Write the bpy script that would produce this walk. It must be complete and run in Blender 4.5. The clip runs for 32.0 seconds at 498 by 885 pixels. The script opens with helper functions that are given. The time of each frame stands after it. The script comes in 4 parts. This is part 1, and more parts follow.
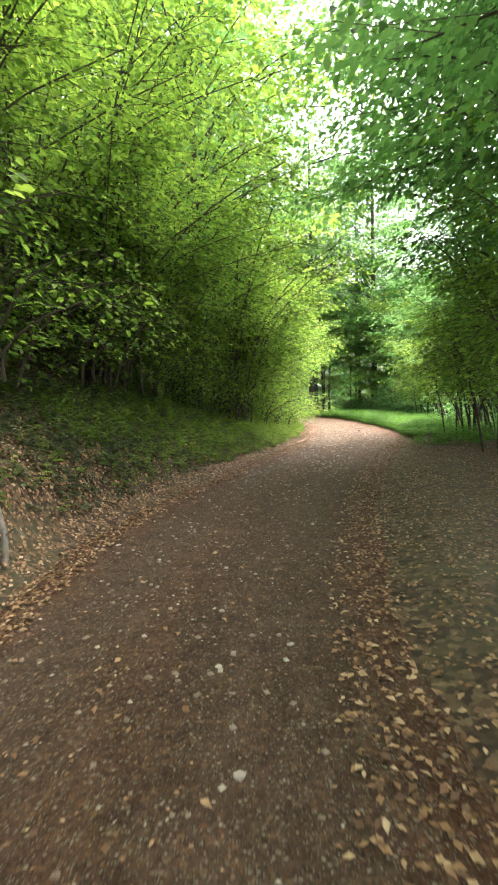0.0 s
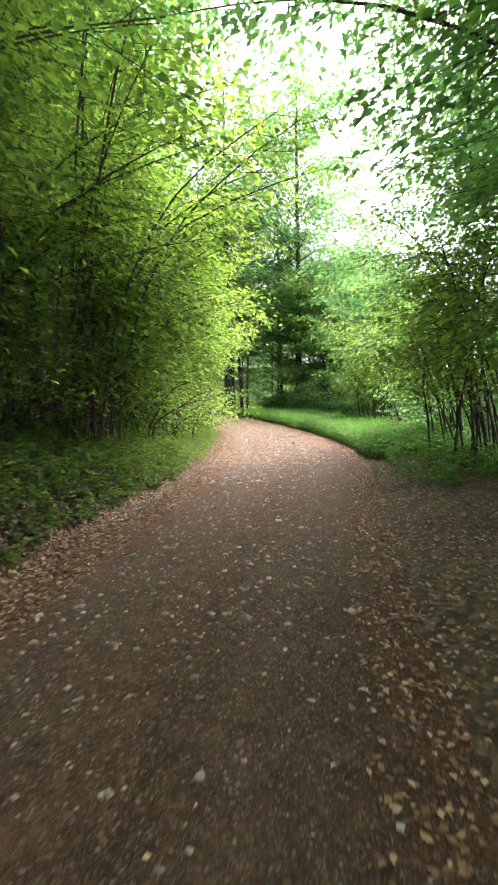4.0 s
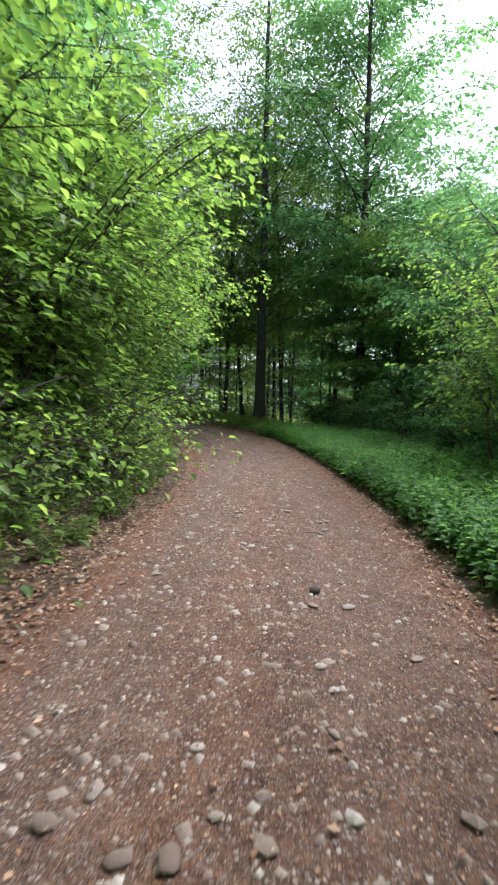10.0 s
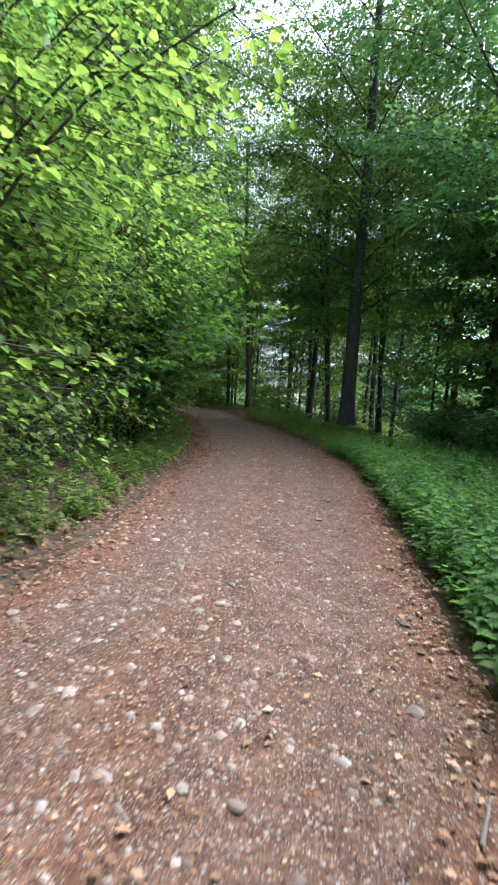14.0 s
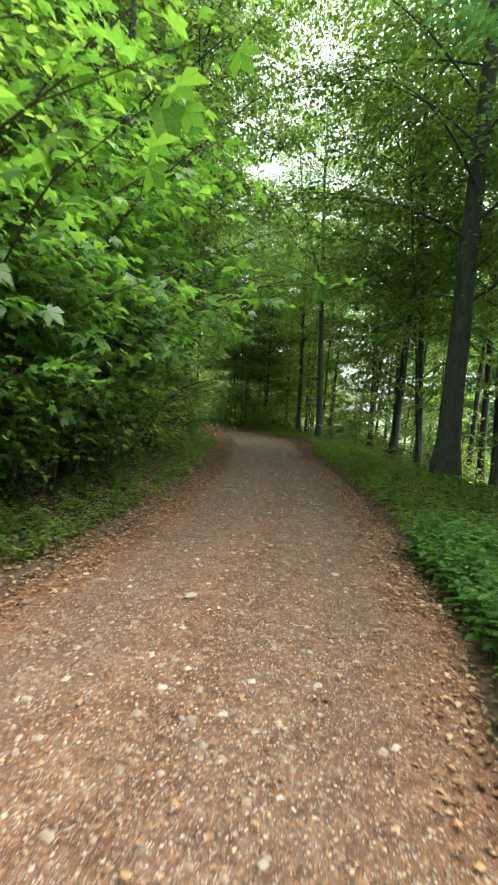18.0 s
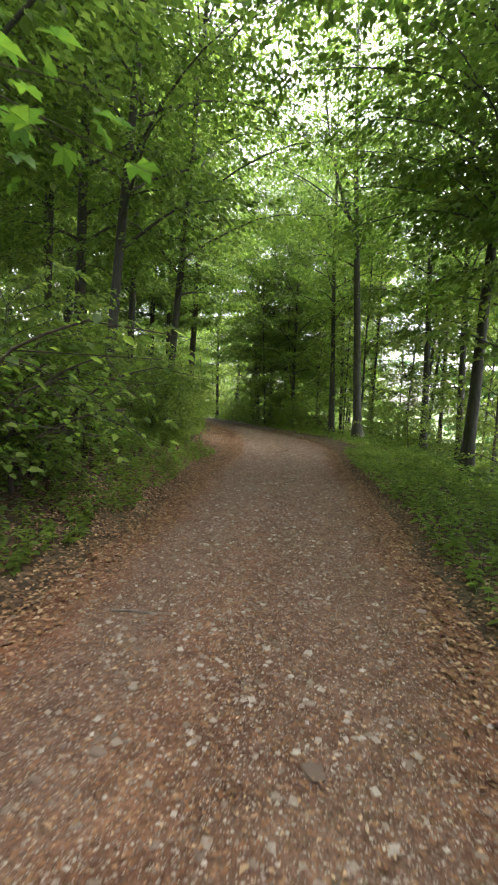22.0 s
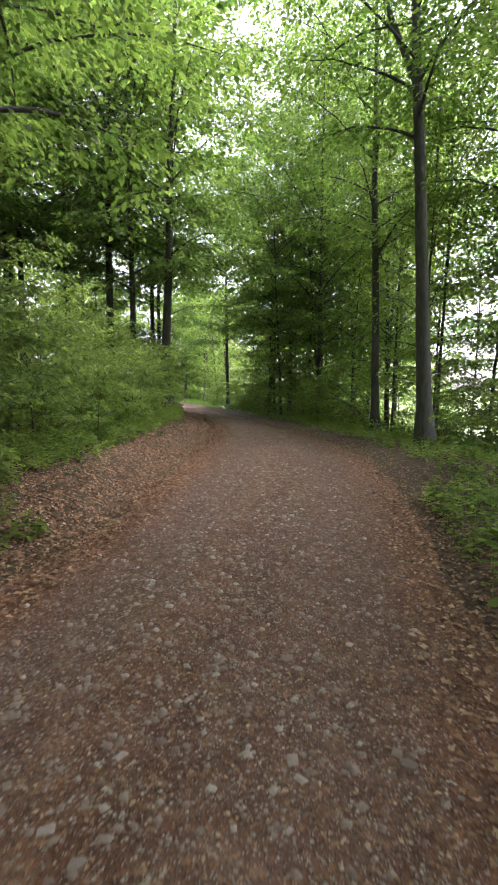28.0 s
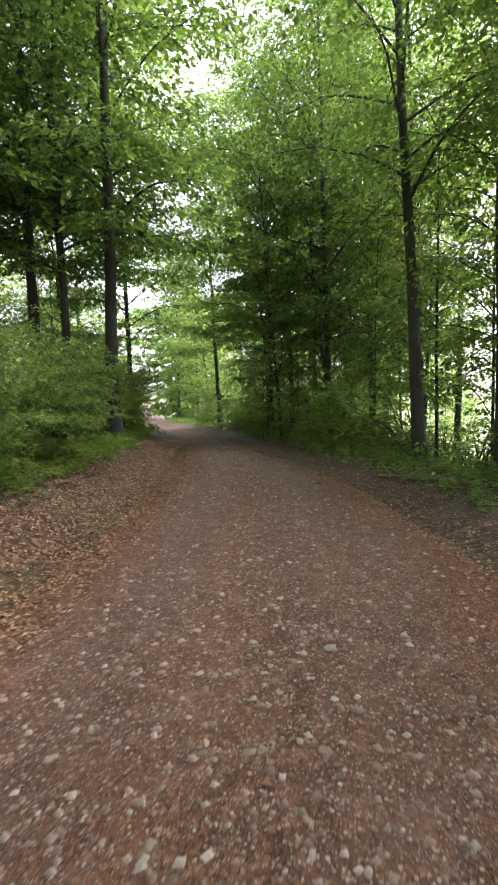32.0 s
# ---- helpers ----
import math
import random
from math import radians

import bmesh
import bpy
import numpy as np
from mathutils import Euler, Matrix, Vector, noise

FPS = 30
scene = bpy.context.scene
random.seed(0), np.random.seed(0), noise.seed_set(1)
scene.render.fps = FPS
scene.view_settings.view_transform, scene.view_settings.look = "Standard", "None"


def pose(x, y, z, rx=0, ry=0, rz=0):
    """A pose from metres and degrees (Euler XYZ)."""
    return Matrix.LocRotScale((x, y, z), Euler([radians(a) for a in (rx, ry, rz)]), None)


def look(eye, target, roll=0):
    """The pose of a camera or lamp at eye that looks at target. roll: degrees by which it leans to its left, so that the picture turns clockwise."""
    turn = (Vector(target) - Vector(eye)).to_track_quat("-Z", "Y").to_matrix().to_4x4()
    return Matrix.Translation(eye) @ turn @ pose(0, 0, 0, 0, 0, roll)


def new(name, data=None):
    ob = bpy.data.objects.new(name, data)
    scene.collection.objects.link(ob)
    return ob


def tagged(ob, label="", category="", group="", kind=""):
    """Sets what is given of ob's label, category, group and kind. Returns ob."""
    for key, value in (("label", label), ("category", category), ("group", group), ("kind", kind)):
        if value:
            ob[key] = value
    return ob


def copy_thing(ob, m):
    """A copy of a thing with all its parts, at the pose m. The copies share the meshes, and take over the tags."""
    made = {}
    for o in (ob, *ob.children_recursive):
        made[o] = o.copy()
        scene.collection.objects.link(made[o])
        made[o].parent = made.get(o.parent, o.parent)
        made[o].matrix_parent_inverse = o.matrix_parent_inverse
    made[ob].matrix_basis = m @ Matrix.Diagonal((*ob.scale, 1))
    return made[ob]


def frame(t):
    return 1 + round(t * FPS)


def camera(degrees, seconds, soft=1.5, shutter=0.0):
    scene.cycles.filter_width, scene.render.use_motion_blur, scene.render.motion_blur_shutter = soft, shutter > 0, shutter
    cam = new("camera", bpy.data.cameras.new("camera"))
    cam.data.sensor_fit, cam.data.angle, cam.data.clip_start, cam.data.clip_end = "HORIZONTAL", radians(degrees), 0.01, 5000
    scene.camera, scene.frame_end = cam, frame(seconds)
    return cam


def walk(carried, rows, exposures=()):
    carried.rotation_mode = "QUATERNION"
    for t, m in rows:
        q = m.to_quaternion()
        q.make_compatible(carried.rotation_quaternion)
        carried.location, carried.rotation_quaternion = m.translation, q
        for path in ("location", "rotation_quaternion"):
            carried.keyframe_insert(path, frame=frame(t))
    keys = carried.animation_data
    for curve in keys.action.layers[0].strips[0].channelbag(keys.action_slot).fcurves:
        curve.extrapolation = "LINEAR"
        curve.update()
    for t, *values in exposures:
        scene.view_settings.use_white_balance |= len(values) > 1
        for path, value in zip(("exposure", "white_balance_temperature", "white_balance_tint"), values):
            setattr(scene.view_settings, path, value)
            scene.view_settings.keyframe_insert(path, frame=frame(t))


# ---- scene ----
cam = camera(52.8, 32.0, soft=2.0, shutter=0.3)
PATH = [
    (0, (0.201, 0.208, 1.404), (0.161, 2.2, 1.229), -1.8),
    (0.5, (0.204, 0.92, 1.44), (0.163, 2.911, 1.254), -1.8),
    (1, (0.26, 1.674, 1.449), (0.218, 3.662, 1.228), -1.7),
    (1.5, (0.263, 2.458, 1.462), (0.286, 4.446, 1.245), -1.5),
    (2, (0.314, 3.211, 1.476), (0.414, 5.202, 1.313), -2.0),
    (2.5, (0.35, 3.956, 1.461), (0.514, 5.942, 1.288), -2.2),
    (3, (0.463, 4.708, 1.449), (0.696, 6.685, 1.252), -2.6),
    (3.5, (0.609, 5.417, 1.489), (0.89, 7.384, 1.259), -2.2),
    (5.5, (1.937, 9.021, 1.445), (2.12, 11.01, 1.35), 3.1),
    (6, (2.039, 9.848, 1.439), (2.169, 11.84, 1.307), 3.0),
    (6.5, (2.077, 10.538, 1.505), (2.145, 12.535, 1.411), 2.2),
    (7, (2.241, 11.265, 1.538), (2.309, 13.26, 1.422), 3.3),
    (7.5, (2.474, 12.009, 1.53), (2.682, 13.998, 1.483), 1.3),
    (8, (2.699, 12.758, 1.529), (2.879, 14.747, 1.425), 1.3),
    (8.5, (2.893, 13.544, 1.52), (3.039, 15.53, 1.336), 1.1),
    (9, (3.109, 14.289, 1.494), (3.19, 16.279, 1.305), 0.9),
    (9.5, (3.262, 15.054, 1.484), (3.306, 17.043, 1.282), 1.1),
    (10, (3.425, 15.83, 1.461), (3.482, 17.82, 1.271), 0.8),
    (10.5, (3.615, 16.585, 1.447), (3.663, 18.577, 1.273), 0.4),
    (11, (3.752, 17.327, 1.437), (3.788, 19.319, 1.261), 0.9),
    (11.5, (3.962, 18.025, 1.471), (3.932, 20.015, 1.276), 0.1),
    (12, (4.118, 18.753, 1.416), (4.007, 20.738, 1.193), -0.0),
    (12.5, (4.291, 19.537, 1.384), (4.003, 21.504, 1.171), 0.1),
    (13, (4.385, 20.345, 1.4), (4.057, 22.306, 1.183), 1.5),
    (13.5, (4.462, 21.162, 1.35), (4.129, 23.124, 1.151), 2.2),
    (14, (4.537, 21.878, 1.36), (4.18, 23.836, 1.161), 3.1),
    (14.5, (4.579, 22.705, 1.364), (4.191, 24.657, 1.172), 3.3),
    (15, (4.561, 23.501, 1.37), (4.081, 25.435, 1.198), 4.1),
    (15.5, (4.475, 24.296, 1.356), (3.967, 26.224, 1.2), 3.8),
    (17.5, (4.645, 27.373, 1.423), (3.966, 29.247, 1.263), 4.1),
    (18, (4.504, 28.151, 1.43), (3.797, 30.018, 1.306), 4.2),
    (18.5, (4.39, 28.908, 1.451), (3.629, 30.753, 1.321), 4.0),
    (19, (4.236, 29.592, 1.444), (3.462, 31.43, 1.291), 3.6),
    (19.5, (4.118, 30.329, 1.431), (3.313, 32.151, 1.247), 2.4),
    (20, (3.921, 31.023, 1.423), (3.094, 32.833, 1.221), 1.2),
    (20.5, (3.763, 31.754, 1.417), (2.928, 33.564, 1.257), 1.1),
    (21, (3.533, 32.483, 1.426), (2.691, 34.29, 1.27), 2.1),
    (21.5, (3.305, 33.2, 1.424), (2.488, 35.02, 1.274), 1.8),
    (22, (3.097, 33.957, 1.436), (2.26, 35.768, 1.29), 2.5),
    (22.5, (2.876, 34.642, 1.444), (2.059, 36.461, 1.294), 2.6),
    (23, (2.648, 35.343, 1.454), (1.808, 37.151, 1.294), 2.9),
    (23.5, (2.389, 36.068, 1.454), (1.56, 37.879, 1.278), 2.8),
    (24, (2.183, 36.813, 1.432), (1.35, 38.621, 1.238), 2.5),
    (24.5, (1.869, 37.497, 1.464), (1.006, 39.291, 1.269), 3.3),
    (25, (1.667, 38.145, 1.521), (0.787, 39.933, 1.357), 2.1),
    (25.5, (1.343, 38.958, 1.543), (0.462, 40.747, 1.391), 1.7),
    (27.5, (0.612, 42.22, 1.423), (-0.32, 43.977, 1.214), 0.8),
    (28, (0.308, 42.93, 1.428), (-0.651, 44.673, 1.225), 0.7),
    (28.5, (0.014, 43.579, 1.409), (-0.953, 45.318, 1.206), 0.3),
    (29, (-0.342, 44.333, 1.415), (-1.312, 46.068, 1.197), 0.0),
    (29.5, (-0.64, 44.999, 1.418), (-1.574, 46.753, 1.198), -0.5),
    (30, (-0.938, 45.699, 1.462), (-1.885, 47.449, 1.267), -0.8),
    (30.5, (-1.271, 46.395, 1.478), (-2.241, 48.135, 1.308), -1.0),
    (31, (-1.531, 47.146, 1.494), (-2.513, 48.881, 1.34), -1.7),
    (31.5, (-1.847, 47.861, 1.474), (-2.833, 49.594, 1.325), -2.0),
    (32, (-2.106, 48.572, 1.453), (-3.089, 50.308, 1.308), -1.9),
]
EXPOSURES = [(0, 2.95, 6500, 14), (2, 2.95, 6300, 15), (3.5, 2.8, 6300, 15), (6, 2.5, 6100, 18), (8, 1.7, 5800, 20), (10, 1.55, 5500, 17), (12, 1.6, 5200, 18), (13, 1.85, 5350, 20), (14, 1.95, 5350, 20), (15.5, 2.15, 5450, 14), (18, 2.75, 6300, 7), (21, 3.05, 6500, 18), (24, 3.3, 6300, 26), (27, 3.2, 6100, 29), (29, 3.15, 6000, 34), (32, 3.15, 6000, 32)]
walk(cam, [(t, look(eye, target, roll)) for t, eye, target, roll in PATH], exposures=EXPOSURES)

# ---- world and light: bright overcast, the open side lies to the right of the walk ----
world = bpy.data.worlds.new("overcast_sky")
scene.world = world
world.use_nodes = True
wn, wl = world.node_tree.nodes, world.node_tree.links
sky = wn.new("ShaderNodeTexSky")
sky.sky_type, sky.sun_disc = "NISHITA", False
sky.sun_elevation, sky.sun_rotation = radians(58), radians(50)
sky.air_density, sky.dust_density, sky.ozone_density = 1.0, 4.0, 1.0
pale = wn.new("ShaderNodeHueSaturation")
pale.inputs["Saturation"].default_value = 0.35
wl.new(sky.outputs[0], pale.inputs["Color"])
wl.new(pale.outputs[0], wn["Background"].inputs["Color"])
wn["Background"].inputs["Strength"].default_value = 0.15
sun = new("sun", bpy.data.lights.new("sun", "SUN"))
sun.data.energy, sun.data.angle, sun.data.color = 1.3, radians(40), (1.0, 0.95, 0.86)
sun.matrix_world = look((0, 0, 0), (-math.sin(radians(50)) * math.cos(radians(58)), -math.cos(radians(50)) * math.cos(radians(58)), -math.sin(radians(58))))

# ---- plan: the two edges of the forest road, x over y ----
EDGE_LEFT = [(-400, -1.6), (0, -1.65), (3.7, -1.66), (5.1, -1.62), (6, -1.53), (6.8, -1.31), (8.3, -0.87), (9.7, -0.4), (11.6, 0.15), (13, 0.62), (14.5, 1.1), (15.8, 1.45), (17.1, 1.75), (19, 2.05),
             (20.5, 2.23), (22.4, 2.4), (25, 2.52), (26.5, 2.44), (28, 2.13), (30, 1.78), (32, 1.55), (33.4, 1.2), (36, 0.45), (39, -0.6), (41.1, -1.4), (44, -2.65), (46.1, -3.2), (48.2, -4.2),
             (50.6, -5.35), (53.2, -6.74), (55.9, -8.3), (58.4, -9.8), (62, -12.4), (65.2, -15.0), (72, -21.3), (80, -29.3), (400, -350)]
EDGE_RIGHT = [(-400, 0.9), (0, 0.9), (3.3, 1.0), (5, 1.42), (6.9, 1.76), (8.5, 2.25), (9.9, 2.66), (11.7, 3.38), (14.3, 4.25), (15.8, 4.7), (17, 5.0), (18.4, 5.2), (20, 5.27), (21.5, 5.35), (23, 5.35),
              (25, 5.28), (26.6, 5.25), (28.3, 5.1), (30, 4.98), (31.7, 4.85), (33.7, 4.2), (35, 4.0), (36.5, 3.5), (38, 3.05), (40.5, 2.2), (42.8, 1.45), (45.6, 0.35), (48.3, -0.55), (49.8, -1.0),
              (51.5, -1.65), (53, -2.3), (54, -2.85), (55.4, -3.75), (57.6, -5.3), (60, -7.4), (64.4, -11.2), (72, -18.3), (80, -26.3), (400, -347)]
FINE_Y = np.linspace(-60, 120, 721)


def smoothed(edge):
    v = np.interp(FINE_Y, *zip(*edge))
    k = np.ones(11) / 11
    return np.convolve(np.pad(v, 5, mode="edge"), k, mode="valid")


FINE_L, FINE_R = smoothed(EDGE_LEFT), smoothed(EDGE_RIGHT)


def edge_l(y):
    return np.interp(y, FINE_Y, FINE_L)


def edge_r(y):
    return np.interp(y, FINE_Y, FINE_R)


def across(y):
    """Cosine of the road's heading, which turns sideways distance into true distance."""
    d = (edge_l(y + 0.5) - edge_l(y - 0.5) + edge_r(y + 0.5) - edge_r(y - 0.5)) / 2
    return 1 / np.sqrt(1 + d * d)


def soft_noise(x, y, seed=0.0):
    """A cheap smooth wavy field in about -1 to 1."""
    return (np.sin(x * 1.3 + seed) * np.cos(y * 1.1 - seed * 2) + 0.6 * np.sin(x * 2.9 - y * 2.3 + seed * 3)
            + 0.4 * np.sin(x * 5.1 + y * 4.7 + seed) + 0.25 * np.cos(x * 9.7 - y * 8.9)) / 2.0


def smoothstep(a, b, v):
    t = np.clip((v - a) / (b - a), 0, 1)
    return t * t * (3 - 2 * t)


def ground_z(x, y):
    x, y = np.asarray(x, float), np.asarray(y, float)
    c = across(y)
    el, er = (edge_l(y) - x) * c, (x - edge_r(y)) * c
    cut = np.interp(y, [-50, 4, 8, 12, 18, 30, 40, 60], [0.55, 0.52, 0.46, 0.3, 0.08, 0.06, 0.12, 0.2])
    slope = np.interp(y, [-50, 5, 9, 13, 20, 34, 45, 60], [0.9, 0.85, 0.78, 0.52, 0.24, 0.22, 0.26, 0.3])
    beyond = np.maximum(el - 0.3, 0)
    left = cut * smoothstep(-0.02, 0.7, el) + slope * (6 * np.tanh(beyond / 6) + 0.45 * np.maximum(np.minimum(beyond, 30) - 4, 0))
    verge = np.interp(y, [-50, 8, 12, 30, 38, 60], [5, 4.5, 3.0, 2.6, 2.0, 2.2])
    drop = np.maximum(er - verge, 0)
    right = 0.08 * smoothstep(0.0, 0.5, er) - 6.0 * (1 - np.exp(-drop * 0.055))
    rough = soft_noise(x * 0.8, y * 0.8) * 0.05 + soft_noise(x * 0.23, y * 0.2, 1.7) * 0.22 * smoothstep(2, 8, np.maximum(el, er))
    out = np.maximum(el, er)
    return np.where(el > 0, left, np.where(er > 0, right, 0)) + rough * smoothstep(0.1, 1.0, out) - 0.05 * smoothstep(0.0, 0.3, -out)


def road_z(x, y):
    f = (x - edge_l(y)) / (edge_r(y) - edge_l(y))
    bump = 0.035 * np.sin(np.clip(f, 0, 1) * math.pi) - 0.022 * np.exp(-((f - 0.24) / 0.09) ** 2) - 0.022 * np.exp(-((f - 0.72) / 0.09) ** 2)
    return bump + soft_noise(x * 1.7, y * 1.5, 0.4) * 0.008


def surface_z(x, y):
    x, y = np.asarray(x, float), np.asarray(y, float)
    inside = (x > edge_l(y)) & (x < edge_r(y))
    return np.where(inside, np.maximum(road_z(x, y), ground_z(x, y)), ground_z(x, y))


# ---- mesh building ----
def build(name, verts, quads, mats, slots=None, smooth=True, uv=None):
    """One mesh out of arrays of corners and four-cornered faces."""
    me = bpy.data.meshes.new(name)
    verts, quads = np.asarray(verts, np.float32), np.asarray(quads, np.int32)
    me.vertices.add(len(verts))
    me.vertices.foreach_set("co", verts.ravel())
    me.loops.add(quads.size)
    me.loops.foreach_set("vertex_index", quads.ravel())
    me.polygons.add(len(quads))
    me.polygons.foreach_set("loop_start", np.arange(0, quads.size, 4, dtype=np.int32))
    me.polygons.foreach_set("use_smooth", np.full(len(quads), smooth))
    for m in mats:
        me.materials.append(m)
    if slots is not None:
        me.polygons.foreach_set("material_index", np.asarray(slots, np.int32))
    if uv is not None:
        layer = me.uv_layers.new(name="along")
        layer.data.foreach_set("uv", np.asarray(uv, np.float32)[quads.ravel()].ravel())
    me.update(calc_edges=True)
    return me


def part(name, me, parent, label=""):
    ob = new(name, me)
    ob.parent = parent
    return tagged(ob, label=label)


def unit(v):
    return v / np.maximum(np.linalg.norm(v, axis=-1, keepdims=True), 1e-9)


def leaf_quads(pos, way, up, length, width=0.62, fine=True, fold=0.18):
    """Leaves as folded blades: pos (n,3) the stalk end, way the direction of the midrib, up the face's normal."""
    n = len(pos)
    way = unit(way)
    side = unit(np.cross(up, way))
    up = np.cross(way, side)
    length = np.asarray(length).reshape(-1, 1)
    w = length * width

    def at(a, b, c):
        return pos + way * (length * a) + side * (w * b) + up * (length * c)
    if fine:
        v = np.stack([at(0, 0, 0), at(0.33, 0.46, fold * 0.7), at(0.72, 0.36, fold * 0.45), at(1, 0, -0.12), at(0.72, -0.36, fold * 0.45), at(0.33, -0.46, fold * 0.7)], 1)
        q = np.array([[0, 1, 2, 3], [0, 3, 4, 5]])
        k = 6
    else:
        v = np.stack([at(0, 0, 0), at(0.45, 0.5, fold), at(1, 0, -0.08), at(0.45, -0.5, fold)], 1)
        q = np.array([[0, 1, 2, 3]])
        k = 4
    quads = (np.arange(n) * k)[:, None, None] + q[None]
    return v.reshape(-1, 3), quads.reshape(-1, 4)


def lobed_quads(pos, way, up, length):
    """Maple leaves: five pointed lobes that spread from the stalk."""
    way = unit(way)
    side = unit(np.cross(up, way))
    up = np.cross(way, side)
    length = np.asarray(length).reshape(-1, 1)
    v = []
    for ang, size in ((0, 1.0), (0.82, 0.85), (-0.82, 0.85), (1.65, 0.5), (-1.65, 0.5)):
        d = way * math.cos(ang) + side * math.sin(ang)
        s = -way * math.sin(ang) + side * math.cos(ang)
        ln = length * size
        v += [pos + 0 * d, pos + d * ln * 0.6 + s * ln * 0.25 + up * ln * 0.08, pos + d * ln - up * ln * 0.15, pos + d * ln * 0.6 - s * ln * 0.25 + up * ln * 0.08]
    v = np.stack(v, 1)
    q = (np.arange(len(pos)) * 20)[:, None, None] + np.arange(20).reshape(5, 4)[None]
    return v.reshape(-1, 3), q.reshape(-1, 4)


def tube(points, radii, sides=6):
    """A tapered round bar along a line of points."""
    p, r = np.asarray(points, float), np.asarray(radii, float)
    d = unit(np.gradient(p, axis=0))
    ref = np.where(np.abs(d[:, 2:3]) > 0.9, np.array([[1.0, 0, 0]]), np.array([[0, 0, 1.0]]))
    a = unit(np.cross(d, ref))
    for i in range(1, len(a)):
        a[i] = unit((a[i - 1] - d[i] * np.dot(a[i - 1], d[i])))
    b = np.cross(d, a)
    ang = np.linspace(0, 2 * math.pi, sides, endpoint=False)
    ring = a[:, None] * np.cos(ang)[None, :, None] + b[:, None] * np.sin(ang)[None, :, None]
    v = (p[:, None] + ring * r[:, None, None]).reshape(-1, 3)
    i, j = np.meshgrid(np.arange(len(p) - 1), np.arange(sides), indexing="ij")
    j2 = (j + 1) % sides
    q = np.stack([i * sides + j, i * sides + j2, (i + 1) * sides + j2, (i + 1) * sides + j], -1).reshape(-1, 4)
    return v, q


class Pile:
    """Gathers pieces of geometry, with a material slot each, into one mesh."""

    def __init__(self):
        self.v, self.q, self.s, self.n = [], [], [], 0

    def put(self, vq, slot=0):
        v, q = vq
        self.v.append(v)
        self.q.append(q + self.n)
        self.s.append(np.full(len(q), slot))
        self.n += len(v)
        return self

    def mesh(self, name, mats, smooth=True):
        return build(name, np.concatenate(self.v), np.concatenate(self.q), mats, np.concatenate(self.s), smooth)


def twig_bars(a, b, r):
    """Many thin straight twigs at once, three-sided."""
    d = unit(b - a)
    s = unit(np.cross(d, np.array([0.31, 0.17, 0.93])))
    t = np.cross(d, s)
    ring = [s, -0.5 * s + 0.87 * t, -0.5 * s - 0.87 * t]
    v = np.stack([a + o * r for o in ring] + [b + o * r * 0.4 for o in ring], 1)
    q = np.array([[0, 1, 4, 3], [1, 2, 5, 4], [2, 0, 3, 5]])
    return v.reshape(-1, 3), ((np.arange(len(a)) * 6)[:, None, None] + q[None]).reshape(-1, 4)


def sprays(rng, start, way, length, count, leaf, spread=0.55, droop=0.25, flat=0.75, fine=True, width=0.62, lobed=False):
    """Leafy twigs: along each of them leaves stand to both sides in a loose plane. Returns the leaves and the twigs."""
    k = len(start)
    way = unit(way)
    sidew = unit(np.cross(np.array([0, 0, 1.0]), way) + rng.normal(0, 0.12, (k, 3)))
    upw = unit(np.cross(way, sidew))
    t = (np.arange(count)[None] + rng.uniform(0, 1, (k, count))) / count
    sgn = np.where((np.arange(count) % 2)[None] > 0, 1.0, -1.0) * np.ones((k, 1))
    ln = np.asarray(length).reshape(-1, 1)
    off = sgn * rng.uniform(0.05, spread, (k, count)) * ln * (1 - 0.55 * t)
    pos = start[:, None] + way[:, None] * (t * ln)[..., None] + sidew[:, None] * off[..., None]
    pos[..., 2] -= droop * ln * t * t + rng.uniform(0, 0.08, (k, count)) * ln
    pos = pos + upw[:, None] * rng.normal(0, 0.05, (k, count, 1)) * ln[..., None]
    lw = way[:, None] * rng.uniform(0.3, 1.0, (k, count, 1)) + sidew[:, None] * (sgn * rng.uniform(0.3, 1.0, (k, count)))[..., None]
    lw = lw + rng.normal(0, 0.25, (k, count, 3))
    lw[..., 2] -= 0.35
    up = np.array([0, 0, 1.0]) * flat + rng.normal(0, 0.42, (k, count, 3))
    size = leaf * rng.uniform(0.65, 1.25, (k, count))
    flat_args = pos.reshape(-1, 3), lw.reshape(-1, 3), up.reshape(-1, 3), size.reshape(-1)
    leaves = lobed_quads(*flat_args) if lobed else leaf_quads(*flat_args, width, fine)
    end = start + way * ln
    end[:, 2] -= droop * ln[:, 0]
    return leaves, (start, end)


# ---- materials ----
def material(name):
    m = bpy.data.materials.new(name)
    m.use_nodes = True
    nt = m.node_tree
    bsdf = nt.nodes["Principled BSDF"]
    return m, nt.nodes, nt.links, bsdf


def ramp(nodes, stops):
    r = nodes.new("ShaderNodeValToRGB")
    while len(r.color_ramp.elements) < len(stops):
        r.color_ramp.elements.new(0.5)
    for e, (p, c) in zip(r.color_ramp.elements, stops):
        e.position, e.color = p, (*c, 1)
    return r


def noise_node(nodes, links, vec, scale, detail=6, rough=0.6):
    n = nodes.new("ShaderNodeTexNoise")
    n.inputs["Scale"].default_value, n.inputs["Detail"].default_value, n.inputs["Roughness"].default_value = scale, detail, rough
    if vec is not None:
        links.new(vec, n.inputs["Vector"])
    return n


